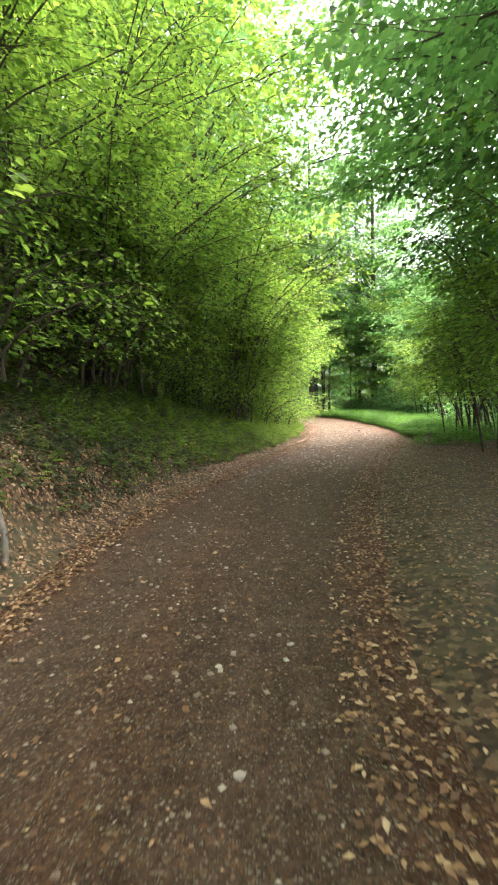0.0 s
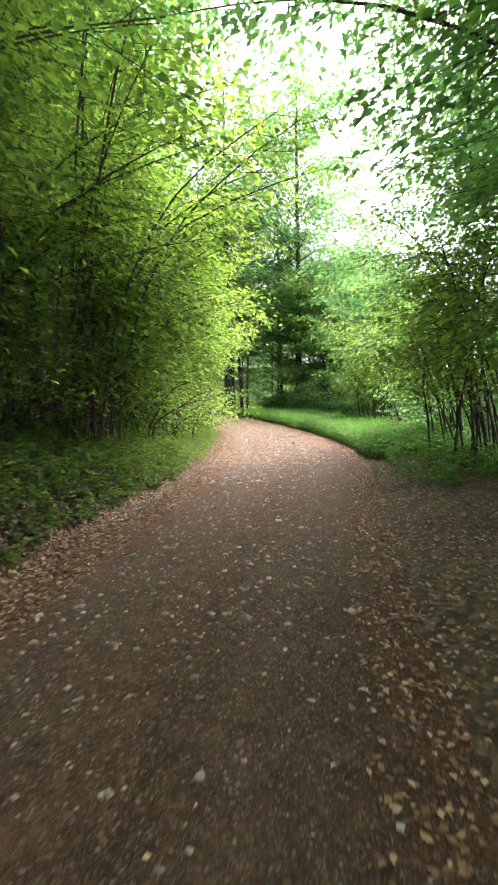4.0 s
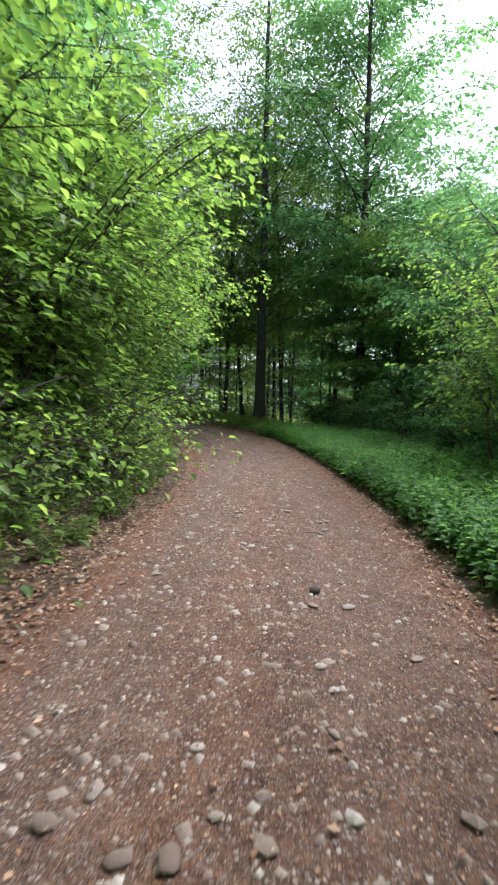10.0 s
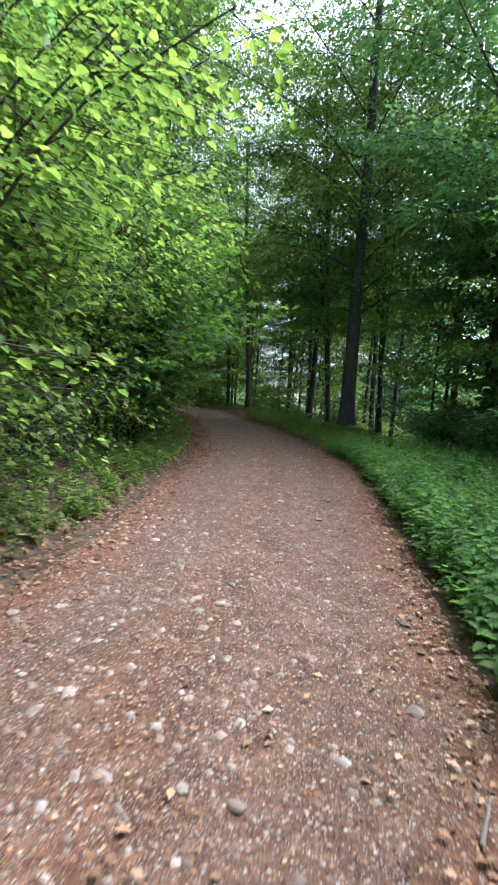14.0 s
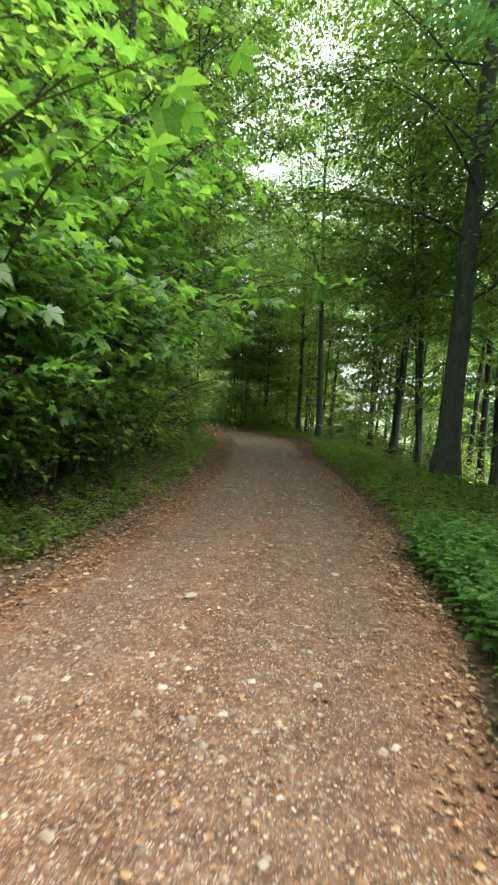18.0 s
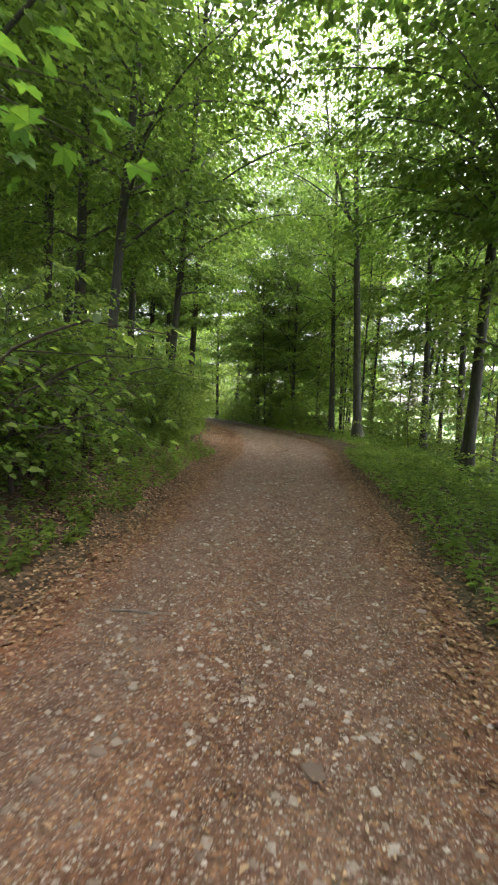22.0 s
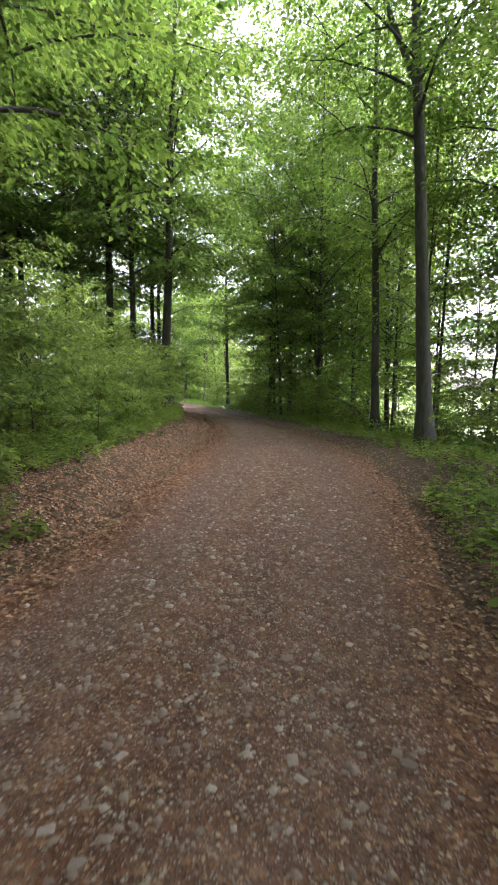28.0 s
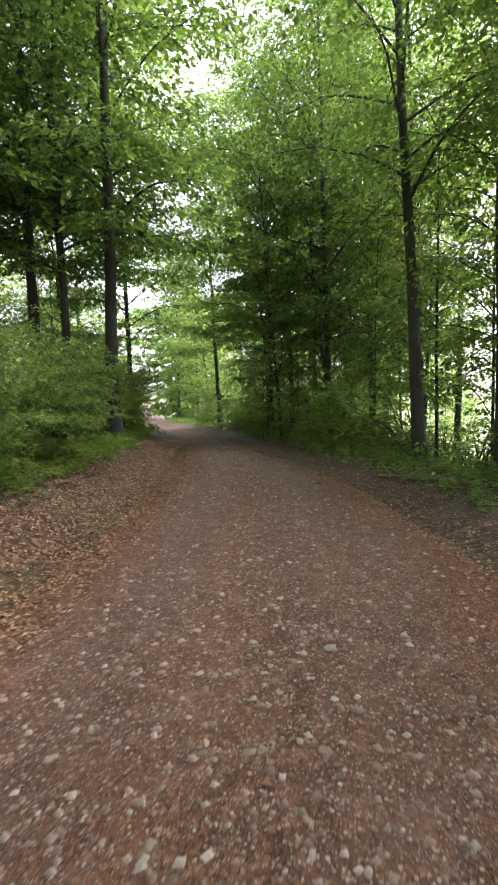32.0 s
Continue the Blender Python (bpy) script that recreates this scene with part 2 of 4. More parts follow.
def mixed(nodes, links, a, b, fac, blend="MIX"):
    m = nodes.new("ShaderNodeMix")
    m.data_type, m.blend_type = "RGBA", blend
    for sock, val in ((m.inputs[6], a), (m.inputs[7], b), (m.inputs[0], fac)):
        if hasattr(val, "links"):
            links.new(val, sock)
        else:
            sock.default_value = val if not isinstance(val, tuple) else (*val, 1)
    return m.outputs[2]


def leaf_material(name, dark, mid, light, glow, gloss=0.45, through_part=0.45):
    """Thin green leaf: part of the light goes through it."""
    m, n, l, bsdf = material(name)
    geo = n.new("ShaderNodeNewGeometry")
    r = ramp(n, [(0.0, dark), (0.5, mid), (1.0, light)])
    l.new(geo.outputs["Random Per Island"], r.inputs[0])
    tex = n.new("ShaderNodeTexCoord")
    big = noise_node(n, l, tex.outputs["Object"], 0.7, 3)
    br = ramp(n, [(0.3, (0.72, 0.74, 0.7)), (0.7, (1.2, 1.15, 1.0))])
    l.new(big.outputs[0], br.inputs[0])
    col = mixed(n, l, r.outputs[0], br.outputs[0], 1.0, "MULTIPLY")
    vein = noise_node(n, l, tex.outputs["Object"], 90, 2)
    vr = ramp(n, [(0.35, (0.85, 0.86, 0.82)), (0.7, (1.1, 1.1, 1.05))])
    l.new(vein.outputs[0], vr.inputs[0])
    col = mixed(n, l, col, vr.outputs[0], 1.0, "MULTIPLY")
    l.new(col, bsdf.inputs["Base Color"])
    bsdf.inputs["Roughness"].default_value = gloss
    bsdf.inputs["Specular IOR Level"].default_value = 0.35
    tr = n.new("ShaderNodeBsdfTranslucent")
    l.new(mixed(n, l, col, (*glow,), 1.0, "MULTIPLY"), tr.inputs["Color"])
    mix = n.new("ShaderNodeMixShader")
    mix.inputs[0].default_value = through_part
    l.new(bsdf.outputs[0], mix.inputs[1])
    l.new(tr.outputs[0], mix.inputs[2])
    l.new(mix.outputs[0], n["Material Output"].inputs[0])
    return m


LEAF_HAZEL = leaf_material("hazel_leaf", (0.062, 0.130, 0.034), (0.112, 0.198, 0.050), (0.178, 0.275, 0.070), (2.5, 2.35, 1.5), 0.5, 0.6)
LEAF_BEECH = leaf_material("beech_leaf", (0.048, 0.092, 0.028), (0.080, 0.142, 0.040), (0.124, 0.192, 0.052), (2.4, 2.4, 1.5), 0.5, 0.58)
LEAF_DARK = leaf_material("shade_leaf", (0.062, 0.140, 0.058), (0.092, 0.188, 0.078), (0.132, 0.242, 0.104), (2.6, 2.6, 2.0), 0.5, 0.62)
# lighter beech green that puts sunlight on young foliage into the colour
LEAF_SUNLIT = leaf_material("sunlit_beech_leaf", (0.070, 0.128, 0.034), (0.108, 0.182, 0.048), (0.160, 0.238, 0.064), (2.5, 2.3, 1.5), 0.5, 0.58)
LEAF_MAPLE = leaf_material("maple_leaf", (0.045, 0.12, 0.028), (0.075, 0.17, 0.036), (0.115, 0.225, 0.046), (2.4, 2.3, 1.2), 0.42, 0.5)
LEAF_HERB = leaf_material("herb_leaf", (0.055, 0.135, 0.042), (0.092, 0.200, 0.060), (0.145, 0.275, 0.080), (2.1, 2.1, 1.2), 0.62, 0.5)
LEAF_IVY = leaf_material("ivy_leaf", (0.05, 0.075, 0.035), (0.09, 0.12, 0.06), (0.14, 0.17, 0.095), (1.3, 1.3, 1.1), 0.35, 0.25)


def litter_material():
    m, n, l, bsdf = material("dead_leaf")
    geo = n.new("ShaderNodeNewGeometry")
    r = ramp(n, [(0.0, (0.10, 0.045, 0.02)), (0.4, (0.22, 0.11, 0.048)), (0.75, (0.34, 0.19, 0.09)), (1.0, (0.50, 0.35, 0.21))])
    l.new(geo.outputs["Random Per Island"], r.inputs[0])
    tex = n.new("ShaderNodeTexCoord")
    v = noise_node(n, l, tex.outputs["Object"], 60, 3)
    vr = ramp(n, [(0.3, (0.7, 0.68, 0.66)), (0.7, (1.15, 1.15, 1.15))])
    l.new(v.outputs[0], vr.inputs[0])
    l.new(mixed(n, l, r.outputs[0], vr.outputs[0], 1.0, "MULTIPLY"), bsdf.inputs["Base Color"])
    bsdf.inputs["Roughness"].default_value = 0.7
    return m


DEAD_LEAF = litter_material()


def bark_material(name, dark, light, moss, moss_at=0.58):
    m, n, l, bsdf = material(name)
    tex = n.new("ShaderNodeTexCoord")
    mp = n.new("ShaderNodeMapping")
    mp.inputs["Scale"].default_value = (9, 9, 1.6)
    l.new(tex.outputs["Object"], mp.inputs["Vector"])
    a = noise_node(n, l, mp.outputs[0], 2.2, 8, 0.65)
    r = ramp(n, [(0.3, dark), (0.7, light)])
    l.new(a.outputs[0], r.inputs[0])
    b = noise_node(n, l, tex.outputs["Object"], 1.4, 5)
    br = ramp(n, [(moss_at, (0, 0, 0)), (moss_at + 0.15, (1, 1, 1))])
    l.new(b.outputs[0], br.inputs[0])
    l.new(mixed(n, l, r.outputs[0], moss, br.outputs[0]), bsdf.inputs["Base Color"])
    bsdf.inputs["Roughness"].default_value = 0.85
    bp = n.new("ShaderNodeBump")
    bp.inputs["Strength"].default_value, bp.inputs["Distance"].default_value = 0.7, 0.02
    l.new(a.outputs[0], bp.inputs["Height"])
    l.new(bp.outputs[0], bsdf.inputs["Normal"])
    return m


BARK_BEECH = bark_material("beech_bark", (0.026, 0.027, 0.021), (0.075, 0.074, 0.058), (0.042, 0.055, 0.028))
BARK_BROWN = bark_material("brown_bark", (0.03, 0.023, 0.017), (0.10, 0.075, 0.055), (0.045, 0.055, 0.028))
DEAD_WOOD = bark_material("weathered_wood", (0.12, 0.10, 0.08), (0.30, 0.26, 0.21), (0.10, 0.11, 0.07), 0.7)


def soil_material():
    """Forest floor: a felt of old brown leaves over dark soil."""
    m, n, l, bsdf = material("forest_soil")
    tex = n.new("ShaderNodeTexCoord")
    a = noise_node(n, l, tex.outputs["Object"], 9, 8, 0.7)
    wv = n.new("ShaderNodeVectorMath")
    wv.operation = "MULTIPLY_ADD"
    wv.inputs[1].default_value = (0.09, 0.09, 0.0)
    l.new(a.outputs["Color"], wv.inputs[0])
    l.new(tex.outputs["Object"], wv.inputs[2])
    v = n.new("ShaderNodeTexVoronoi")
    v.inputs["Scale"].default_value = 21
    l.new(wv.outputs[0], v.inputs["Vector"])
    sep = n.new("ShaderNodeSeparateColor")
    l.new(v.outputs["Color"], sep.inputs[0])
    r = ramp(n, [(0.0, (0.034, 0.020, 0.011)), (0.45, (0.070, 0.042, 0.023)), (0.8, (0.125, 0.077, 0.042)), (1.0, (0.21, 0.14, 0.085))])
    l.new(sep.outputs[0], r.inputs[0])
    ar = ramp(n, [(0.3, (0.5, 0.48, 0.45)), (0.7, (1.15, 1.12, 1.08))])
    l.new(a.outputs[0], ar.inputs[0])
    col = mixed(n, l, r.outputs[0], ar.outputs[0], 1.0, "MULTIPLY")
    b = noise_node(n, l, tex.outputs["Object"], 0.8, 5)
    br = ramp(n, [(0.48, (0, 0, 0)), (0.68, (0.7, 0.7, 0.7))])
    l.new(b.outputs[0], br.inputs[0])
    col = mixed(n, l, col, (0.075, 0.07, 0.032), br.outputs[0])
    # open grass on the hillside beyond the wood
    away = n.new("ShaderNodeVectorMath")
    away.operation = "DOT_PRODUCT"
    away.inputs[1].default_value = (0.7, 0.7, 0.0)
    l.new(tex.outputs["Object"], away.inputs[0])
    field = n.new("ShaderNodeMapRange")
    field.inputs["From Min"].default_value, field.inputs["From Max"].default_value = 42.0, 47.0
    l.new(away.outputs["Value"], field.inputs["Value"])
    blades = ramp(n, [(0.3, (0.07, 0.115, 0.03)), (0.7, (0.15, 0.20, 0.065))])
    l.new(a.outputs[0], blades.inputs[0])
    l.new(mixed(n, l, col, blades.outputs[0], field.outputs[0]), bsdf.inputs["Base Color"])
    bsdf.inputs["Roughness"].default_value = 0.95
    bp = n.new("ShaderNodeBump")
    bp.inputs["Strength"].default_value, bp.inputs["Distance"].default_value = 0.8, 0.03
    l.new(sep.outputs[1], bp.inputs["Height"])
    l.new(bp.outputs[0], bsdf.inputs["Normal"])
    return m


SOIL = soil_material()


def road_material():
    """Packed red-brown earth set with pebbles, greyer in the wheel tracks."""
    m, n, l, bsdf = material("gravel_road")
    tex = n.new("ShaderNodeTexCoord")
    vec = tex.outputs["Object"]
    warp = noise_node(n, l, vec, 25, 3)
    wv = n.new("ShaderNodeVectorMath")
    wv.operation = "MULTIPLY_ADD"
    wv.inputs[1].default_value = (0.02, 0.02, 0.0)
    l.new(warp.outputs["Color"], wv.inputs[0])
    l.new(vec, wv.inputs[2])
    peb = []
    for scale in (46, 95):
        v = n.new("ShaderNodeTexVoronoi")
        v.inputs["Scale"].default_value = scale
        v.voronoi_dimensions = "2D"
        l.new(wv.outputs[0], v.inputs["Vector"])
        peb.append(v)
    soil = noise_node(n, l, vec, 6, 9, 0.7)
    soil_r = ramp(n, [(0.25, (0.060, 0.033, 0.022)), (0.5, (0.130, 0.076, 0.052)), (0.75, (0.22, 0.145, 0.105))])
    l.new(soil.outputs[0], soil_r.inputs[0])
    big = noise_node(n, l, vec, 0.9, 5)
    big_r = ramp(n, [(0.35, (1.0, 0.93, 0.88)), (0.65, (1.12, 1.1, 1.08))])
    l.new(big.outputs[0], big_r.inputs[0])
    col = mixed(n, l, soil_r.outputs[0], big_r.outputs[0], 1.0, "MULTIPLY")
    grit = noise_node(n, l, vec, 42, 4, 0.75)
    grit_r = ramp(n, [(0.34, (0.55, 0.52, 0.50)), (0.5, (1.0, 1.0, 1.0)), (0.68, (1.45, 1.42, 1.38))])
    l.new(grit.outputs[0], grit_r.inputs[0])
    col = mixed(n, l, col, grit_r.outputs[0], 1.0, "MULTIPLY")
    # orange leaf crumbs between the wheel tracks and along the edges, grey grit in the tracks
    uvn = n.new("ShaderNodeUVMap")
    uvn.uv_map = "along"
    lane = n.new("ShaderNodeSeparateXYZ")
    l.new(uvn.outputs[0], lane.inputs[0])
    sway = n.new("ShaderNodeMath")
    sway.operation = "MULTIPLY_ADD"
    sway.inputs[1].default_value, sway.inputs[2].default_value = 0.34, -0.17
    l.new(noise_node(n, l, vec, 1.1, 6, 0.65).outputs[0], sway.inputs[0])
    acr = n.new("ShaderNodeMath")
    acr.operation = "ADD"
    l.new(lane.outputs["X"], acr.inputs[0])
    l.new(sway.outputs[0], acr.inputs[1])
    lanes = ramp(n, [(0.06, (1.2, 0.90, 0.70)), (0.2, (0.92, 0.95, 0.98)), (0.33, (0.98, 1.02, 1.04)), (0.44, (1.08, 0.96, 0.84)), (0.54, (0.78, 0.72, 0.66)), (0.64, (0.98, 0.97, 0.97)), (0.80, (0.9, 0.9, 0.9)), (0.94, (1.05, 0.78, 0.62))])
    l.new(acr.outputs[0], lanes.inputs[0])
    col = mixed(n, l, col, lanes.outputs[0], 1.0, "MULTIPLY")
    crumbs = n.new("ShaderNodeTexVoronoi")
    crumbs.inputs["Scale"].default_value = 48
    l.new(wv.outputs[0], crumbs.inputs["Vector"])
    cs = n.new("ShaderNodeSeparateColor")
    l.new(crumbs.outputs["Color"], cs.inputs[0])
    cr = ramp(n, [(0.78, (0, 0, 0)), (0.82, (0.5, 0.5, 0.5))])
    l.new(cs.outputs[1], cr.inputs[0])
    cc = ramp(n, [(0.0, (0.10, 0.045, 0.02)), (0.6, (0.27, 0.135, 0.06)), (1.0, (0.36, 0.22, 0.12))])
    l.new(cs.outputs[2], cc.inputs[0])
    col = mixed(n, l, col, cc.outputs[0], cr.outputs[0])
    for v, keep in zip(peb, (0.72, 0.60)):
        tone = ramp(n, [(0.0, (0.085, 0.06, 0.046)), (0.5, (0.20, 0.155, 0.125)), (1.0, (0.42, 0.37, 0.31))])
        sep = n.new("ShaderNodeSeparateColor")
        l.new(v.outputs["Color"], sep.inputs[0])
        l.new(sep.outputs[0], tone.inputs[0])
        shape = ramp(n, [(0.22, (1, 1, 1)), (0.40, (0, 0, 0))])
        l.new(v.outputs["Distance"], shape.inputs[0])
        some = n.new("ShaderNodeMath")
        some.operation = "GREATER_THAN"
        some.inputs[1].default_value = keep
        l.new(sep.outputs[1], some.inputs[0])
        f = n.new("ShaderNodeMath")
        f.operation = "MULTIPLY"
        l.new(shape.outputs[0], f.inputs[0])
        l.new(some.outputs[0], f.inputs[1])
        col = mixed(n, l, col, tone.outputs[0], f.outputs[0])
    moss = noise_node(n, l, vec, 1.3, 6, 0.7)
    moss_r = ramp(n, [(0.60, (0, 0, 0)), (0.78, (0.55, 0.55, 0.55))])
    l.new(moss.outputs[0], moss_r.inputs[0])
    col = mixed(n, l, col, (0.10, 0.105, 0.05), moss_r.outputs[0])
    # first stretch coloured darker for humus and tree shade, lighter stonier ground further on
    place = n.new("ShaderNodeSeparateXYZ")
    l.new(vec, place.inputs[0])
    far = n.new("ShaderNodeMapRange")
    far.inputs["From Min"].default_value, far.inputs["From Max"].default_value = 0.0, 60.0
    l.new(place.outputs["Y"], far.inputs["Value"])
    humus_shade = ramp(n, [(0.12, (0.47, 0.45, 0.40)), (0.28, (0.7, 0.69, 0.67)), (0.42, (1.0, 1.0, 0.98)), (0.52, (1.05, 1.04, 1.02)), (0.60, (1.1, 1.08, 1.03)), (0.70, (1.1, 1.08, 1.03)), (0.80, (0.95, 0.92, 0.87))])
    l.new(far.outputs[0], humus_shade.inputs[0])
    col = mixed(n, l, col, humus_shade.outputs[0], 1.0, "MULTIPLY")
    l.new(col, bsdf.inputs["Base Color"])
    bsdf.inputs["Roughness"].default_value = 0.9
    bsdf.inputs["Specular IOR Level"].default_value = 0.25
    h = n.new("ShaderNodeMath")
    h.operation = "ADD"
    l.new(peb[0].outputs["Distance"], h.inputs[0])
    l.new(peb[1].outputs["Distance"], h.inputs[1])
    bp = n.new("ShaderNodeBump")
    bp.invert = True
    bp.inputs["Strength"].default_value, bp.inputs["Distance"].default_value = 0.6, 0.012
    l.new(h.outputs[0], bp.inputs["Height"])
    l.new(bp.outputs[0], bsdf.inputs["Normal"])
    return m


ROAD = road_material()


def stone_material():
    m, n, l, bsdf = material("pebble_stone")
    info = n.new("ShaderNodeObjectInfo")
    geo = n.new("ShaderNodeNewGeometry")
    add = n.new("ShaderNodeMath")
    add.operation = "ADD"
    l.new(info.outputs["Random"], add.inputs[0])
    l.new(geo.outputs["Random Per Island"], add.inputs[1])
    fr = n.new("ShaderNodeMath")
    fr.operation = "FRACT"
    l.new(add.outputs[0], fr.inputs[0])
    r = ramp(n, [(0.0, (0.16, 0.115, 0.085)), (0.35, (0.235, 0.18, 0.14)), (0.7, (0.285, 0.235, 0.19)), (1.0, (0.43, 0.385, 0.33))])
    l.new(fr.outputs[0], r.inputs[0])
    tex = n.new("ShaderNodeTexCoord")
    a = noise_node(n, l, tex.outputs["Object"], 40, 6, 0.7)
    ar = ramp(n, [(0.3, (0.72, 0.68, 0.62)), (0.65, (1.08, 1.06, 1.04))])
    l.new(a.outputs[0], ar.inputs[0])
    l.new(mixed(n, l, r.outputs[0], ar.outputs[0], 1.0, "MULTIPLY"), bsdf.inputs["Base Color"])
    bsdf.inputs["Roughness"].default_value = 0.8
    bp = n.new("ShaderNodeBump")
    bp.inputs["Strength"].default_value, bp.inputs["Distance"].default_value = 0.5, 0.006
    l.new(a.outputs[0], bp.inputs["Height"])
    l.new(bp.outputs[0], bsdf.inputs["Normal"])
    return m


STONE = stone_material()

# ---- ground and road ----
def spaced(lo, hi, step, far, grow=1.35):
    mid = list(np.arange(lo, hi + 1e-6, step))
    d, a, b = step, mid[0], mid[-1]
    left, right = [], []
    while a > -far or b < far:
        d *= grow
        a, b = a - d, b + d
        left.append(a)
        right.append(b)
    return np.array(left[::-1] + mid + right)


gx, gy = spaced(-16, 16, 0.24, 2500), spaced(-4, 78, 0.3, 2500)
GX, GY = np.meshgrid(gx, gy)
gv = np.stack([GX, GY, ground_z(GX, GY)], -1).reshape(-1, 3)
i, j = np.meshgrid(np.arange(len(gy) - 1), np.arange(len(gx) - 1), indexing="ij")
w = len(gx)
gq = np.stack([i * w + j, i * w + j + 1, (i + 1) * w + j + 1, (i + 1) * w + j], -1).reshape(-1, 4)
ground = tagged(new("ground", build("ground", gv, gq, [SOIL])), "brown forest soil rising to a bank beside the road", "ground", kind="structure")

ry = np.arange(-14, 92, 0.16)
rf = np.linspace(-0.05, 1.05, 34)
RF, RY = np.meshgrid(rf, ry)
ragged = 0.05 * soft_noise(RF * 3, RY * 2.1, 0.9) * np.abs(RF - 0.5) * 2
RX = edge_l(RY) + (edge_r(RY) - edge_l(RY)) * (RF + ragged)
RZ = road_z(RX, RY) - 0.05 * smoothstep(0.0, 0.05, np.maximum(-RF, RF - 1))
rv = np.stack([RX, RY, RZ], -1).reshape(-1, 3)
i, j = np.meshgrid(np.arange(len(ry) - 1), np.arange(len(rf) - 1), indexing="ij")
w = len(rf)
rq = np.stack([i * w + j, i * w + j + 1, (i + 1) * w + j + 1, (i + 1) * w + j], -1).reshape(-1, 4)
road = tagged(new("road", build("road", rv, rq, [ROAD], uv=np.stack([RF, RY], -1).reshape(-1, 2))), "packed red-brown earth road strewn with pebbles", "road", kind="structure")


# ---- trees ----
def bent_line(rng, base, top, steps, wobble):
    t = np.linspace(0, 1, steps)[:, None]
    p = np.asarray(base)[None] * (1 - t) + np.asarray(top)[None] * t
    off = np.cumsum(rng.normal(0, wobble, (steps, 3)), 0) * t * (1.1 - t)
    return p + off


def make_tree(kind, seed, height, radius, crown_from, spread, limbs, twigs, per_twig, leaf, leaf_mat, bark, fork=False, fine=False, label="", core=0.0):
    """A forest tree at the origin: a tapered trunk with a flared foot, limbs, and a crown of leafy twigs in loose layers."""
    rng = np.random.default_rng(seed)
    root = new(kind)
    root.empty_display_size = 0.3
    line = bent_line(rng, (0, 0, -0.25), (rng.normal(0, 0.25), rng.normal(0, 0.25), height), 16, 0.05)
    z = np.linspace(0, 1, 16)
    rad = radius * (1 - 0.8 * z) * (1 + 0.7 * np.exp(-z * 38))
    trunk = Pile().put(tube(line, rad, 12))
    if fork:
        k = 7
        f_top = line[k] + np.array([1.3, 0.4, height * 0.4])
        trunk.put(tube(bent_line(rng, line[k] - (0, 0, 0.25), f_top, 9, 0.06) + np.array([[0.35 * math.sin(a * math.pi), 0, 0] for a in np.linspace(0, 1, 9)]), np.linspace(rad[k] * 0.75, 0.03, 9), 8))
    part("trunk", trunk.mesh("trunk", [bark]), root)
    crown = Pile()
    starts, ways, lens = [], [], []
    for i in range(limbs):
        f = (i + rng.uniform(0, 1)) / limbs
        zz = crown_from + (height * 0.97 - crown_from) * f
        p0 = np.array([np.interp(zz, line[:, 2], line[:, a]) for a in range(3)])
        az = i * 2.4 + rng.uniform(-0.5, 0.5)
        reach = spread * (0.5 + 0.6 * math.sin(math.pi * (0.12 + f * 0.75))) * rng.uniform(0.6, 1.15)
        rise = reach * rng.uniform(0.02, 0.4 + 0.9 * f)
        tip = p0 + np.array([math.cos(az) * reach, math.sin(az) * reach, rise])
        limb = bent_line(rng, p0, tip, 7, 0.12)
        limb[:, 2] += 0.12 * reach * np.sin(np.linspace(0, math.pi, 7))
        crown.put(tube(limb, np.linspace(max(radius * 0.28 * (1.1 - f), min(0.02, radius * 0.35)), min(0.008, radius * 0.15), 7), 3 if leaf > 0.3 else 5), 1)
        for k in range(twigs):
            u = 0.08 + 0.92 * (k + rng.uniform(0, 1)) / twigs
            x = u * 6
            s = limb[int(min(x, 5))] * (1 - (x - int(min(x, 5)))) + limb[int(min(x, 5)) + 1] * (x - int(min(x, 5)))
            a2 = az + (1 if k % 2 else -1) * rng.uniform(0.3, 1.3)
            starts.append(s)
            ways.append((math.cos(a2), math.sin(a2), rng.uniform(-0.25, 0.3)))
            lens.append(rng.uniform(0.6, 1.25) * spread * 0.3)
    starts, ways, lens = np.array(starts), np.array(ways), np.array(lens)
    leaves, bars = sprays(rng, starts, ways, lens, per_twig, leaf, 0.5, 0.22, 1.15, fine)
    crown.put(leaves, 0)
    if core:
        inner = sprays(rng, starts, ways, lens * 0.75, 5, core, 0.5, 0.2, 0.6, fine)
        crown.put(inner[0], 0)
    if leaf < 0.14:
        crown.put(twig_bars(bars[0], bars[1], min(0.007, radius * 0.12)), 1)
    part("crown", crown.mesh("crown", [leaf_mat, bark]), root)
    return tagged(root, label, "tree")


def set_tree(model, x, y, girth=1.0, scale=1.0, turn=0.0, lean=(0, 0), label="", group="forest trees"):
    """A copy of a tree on the ground; girth thickens the trunk alone, lean tips it by degrees towards x and y."""
    z = float(surface_z(x, y))
    m = Matrix.Translation((x, y, z)) @ Euler((radians(-lean[1]), radians(lean[0]), 0)).to_matrix().to_4x4() @ Matrix.Rotation(turn, 4, "Z") @ Matrix.Scale(scale, 4)
    ob = copy_thing(model, m)
    ob.matrix_basis = m
    for ch in ob.children:
        if ch.name.startswith("trunk"):
            ch.scale = (girth, girth, 1)
    return tagged(ob, label=label, group=group)


def discard(model):
    for o in (*model.children_recursive, model):
        bpy.data.objects.remove(o)


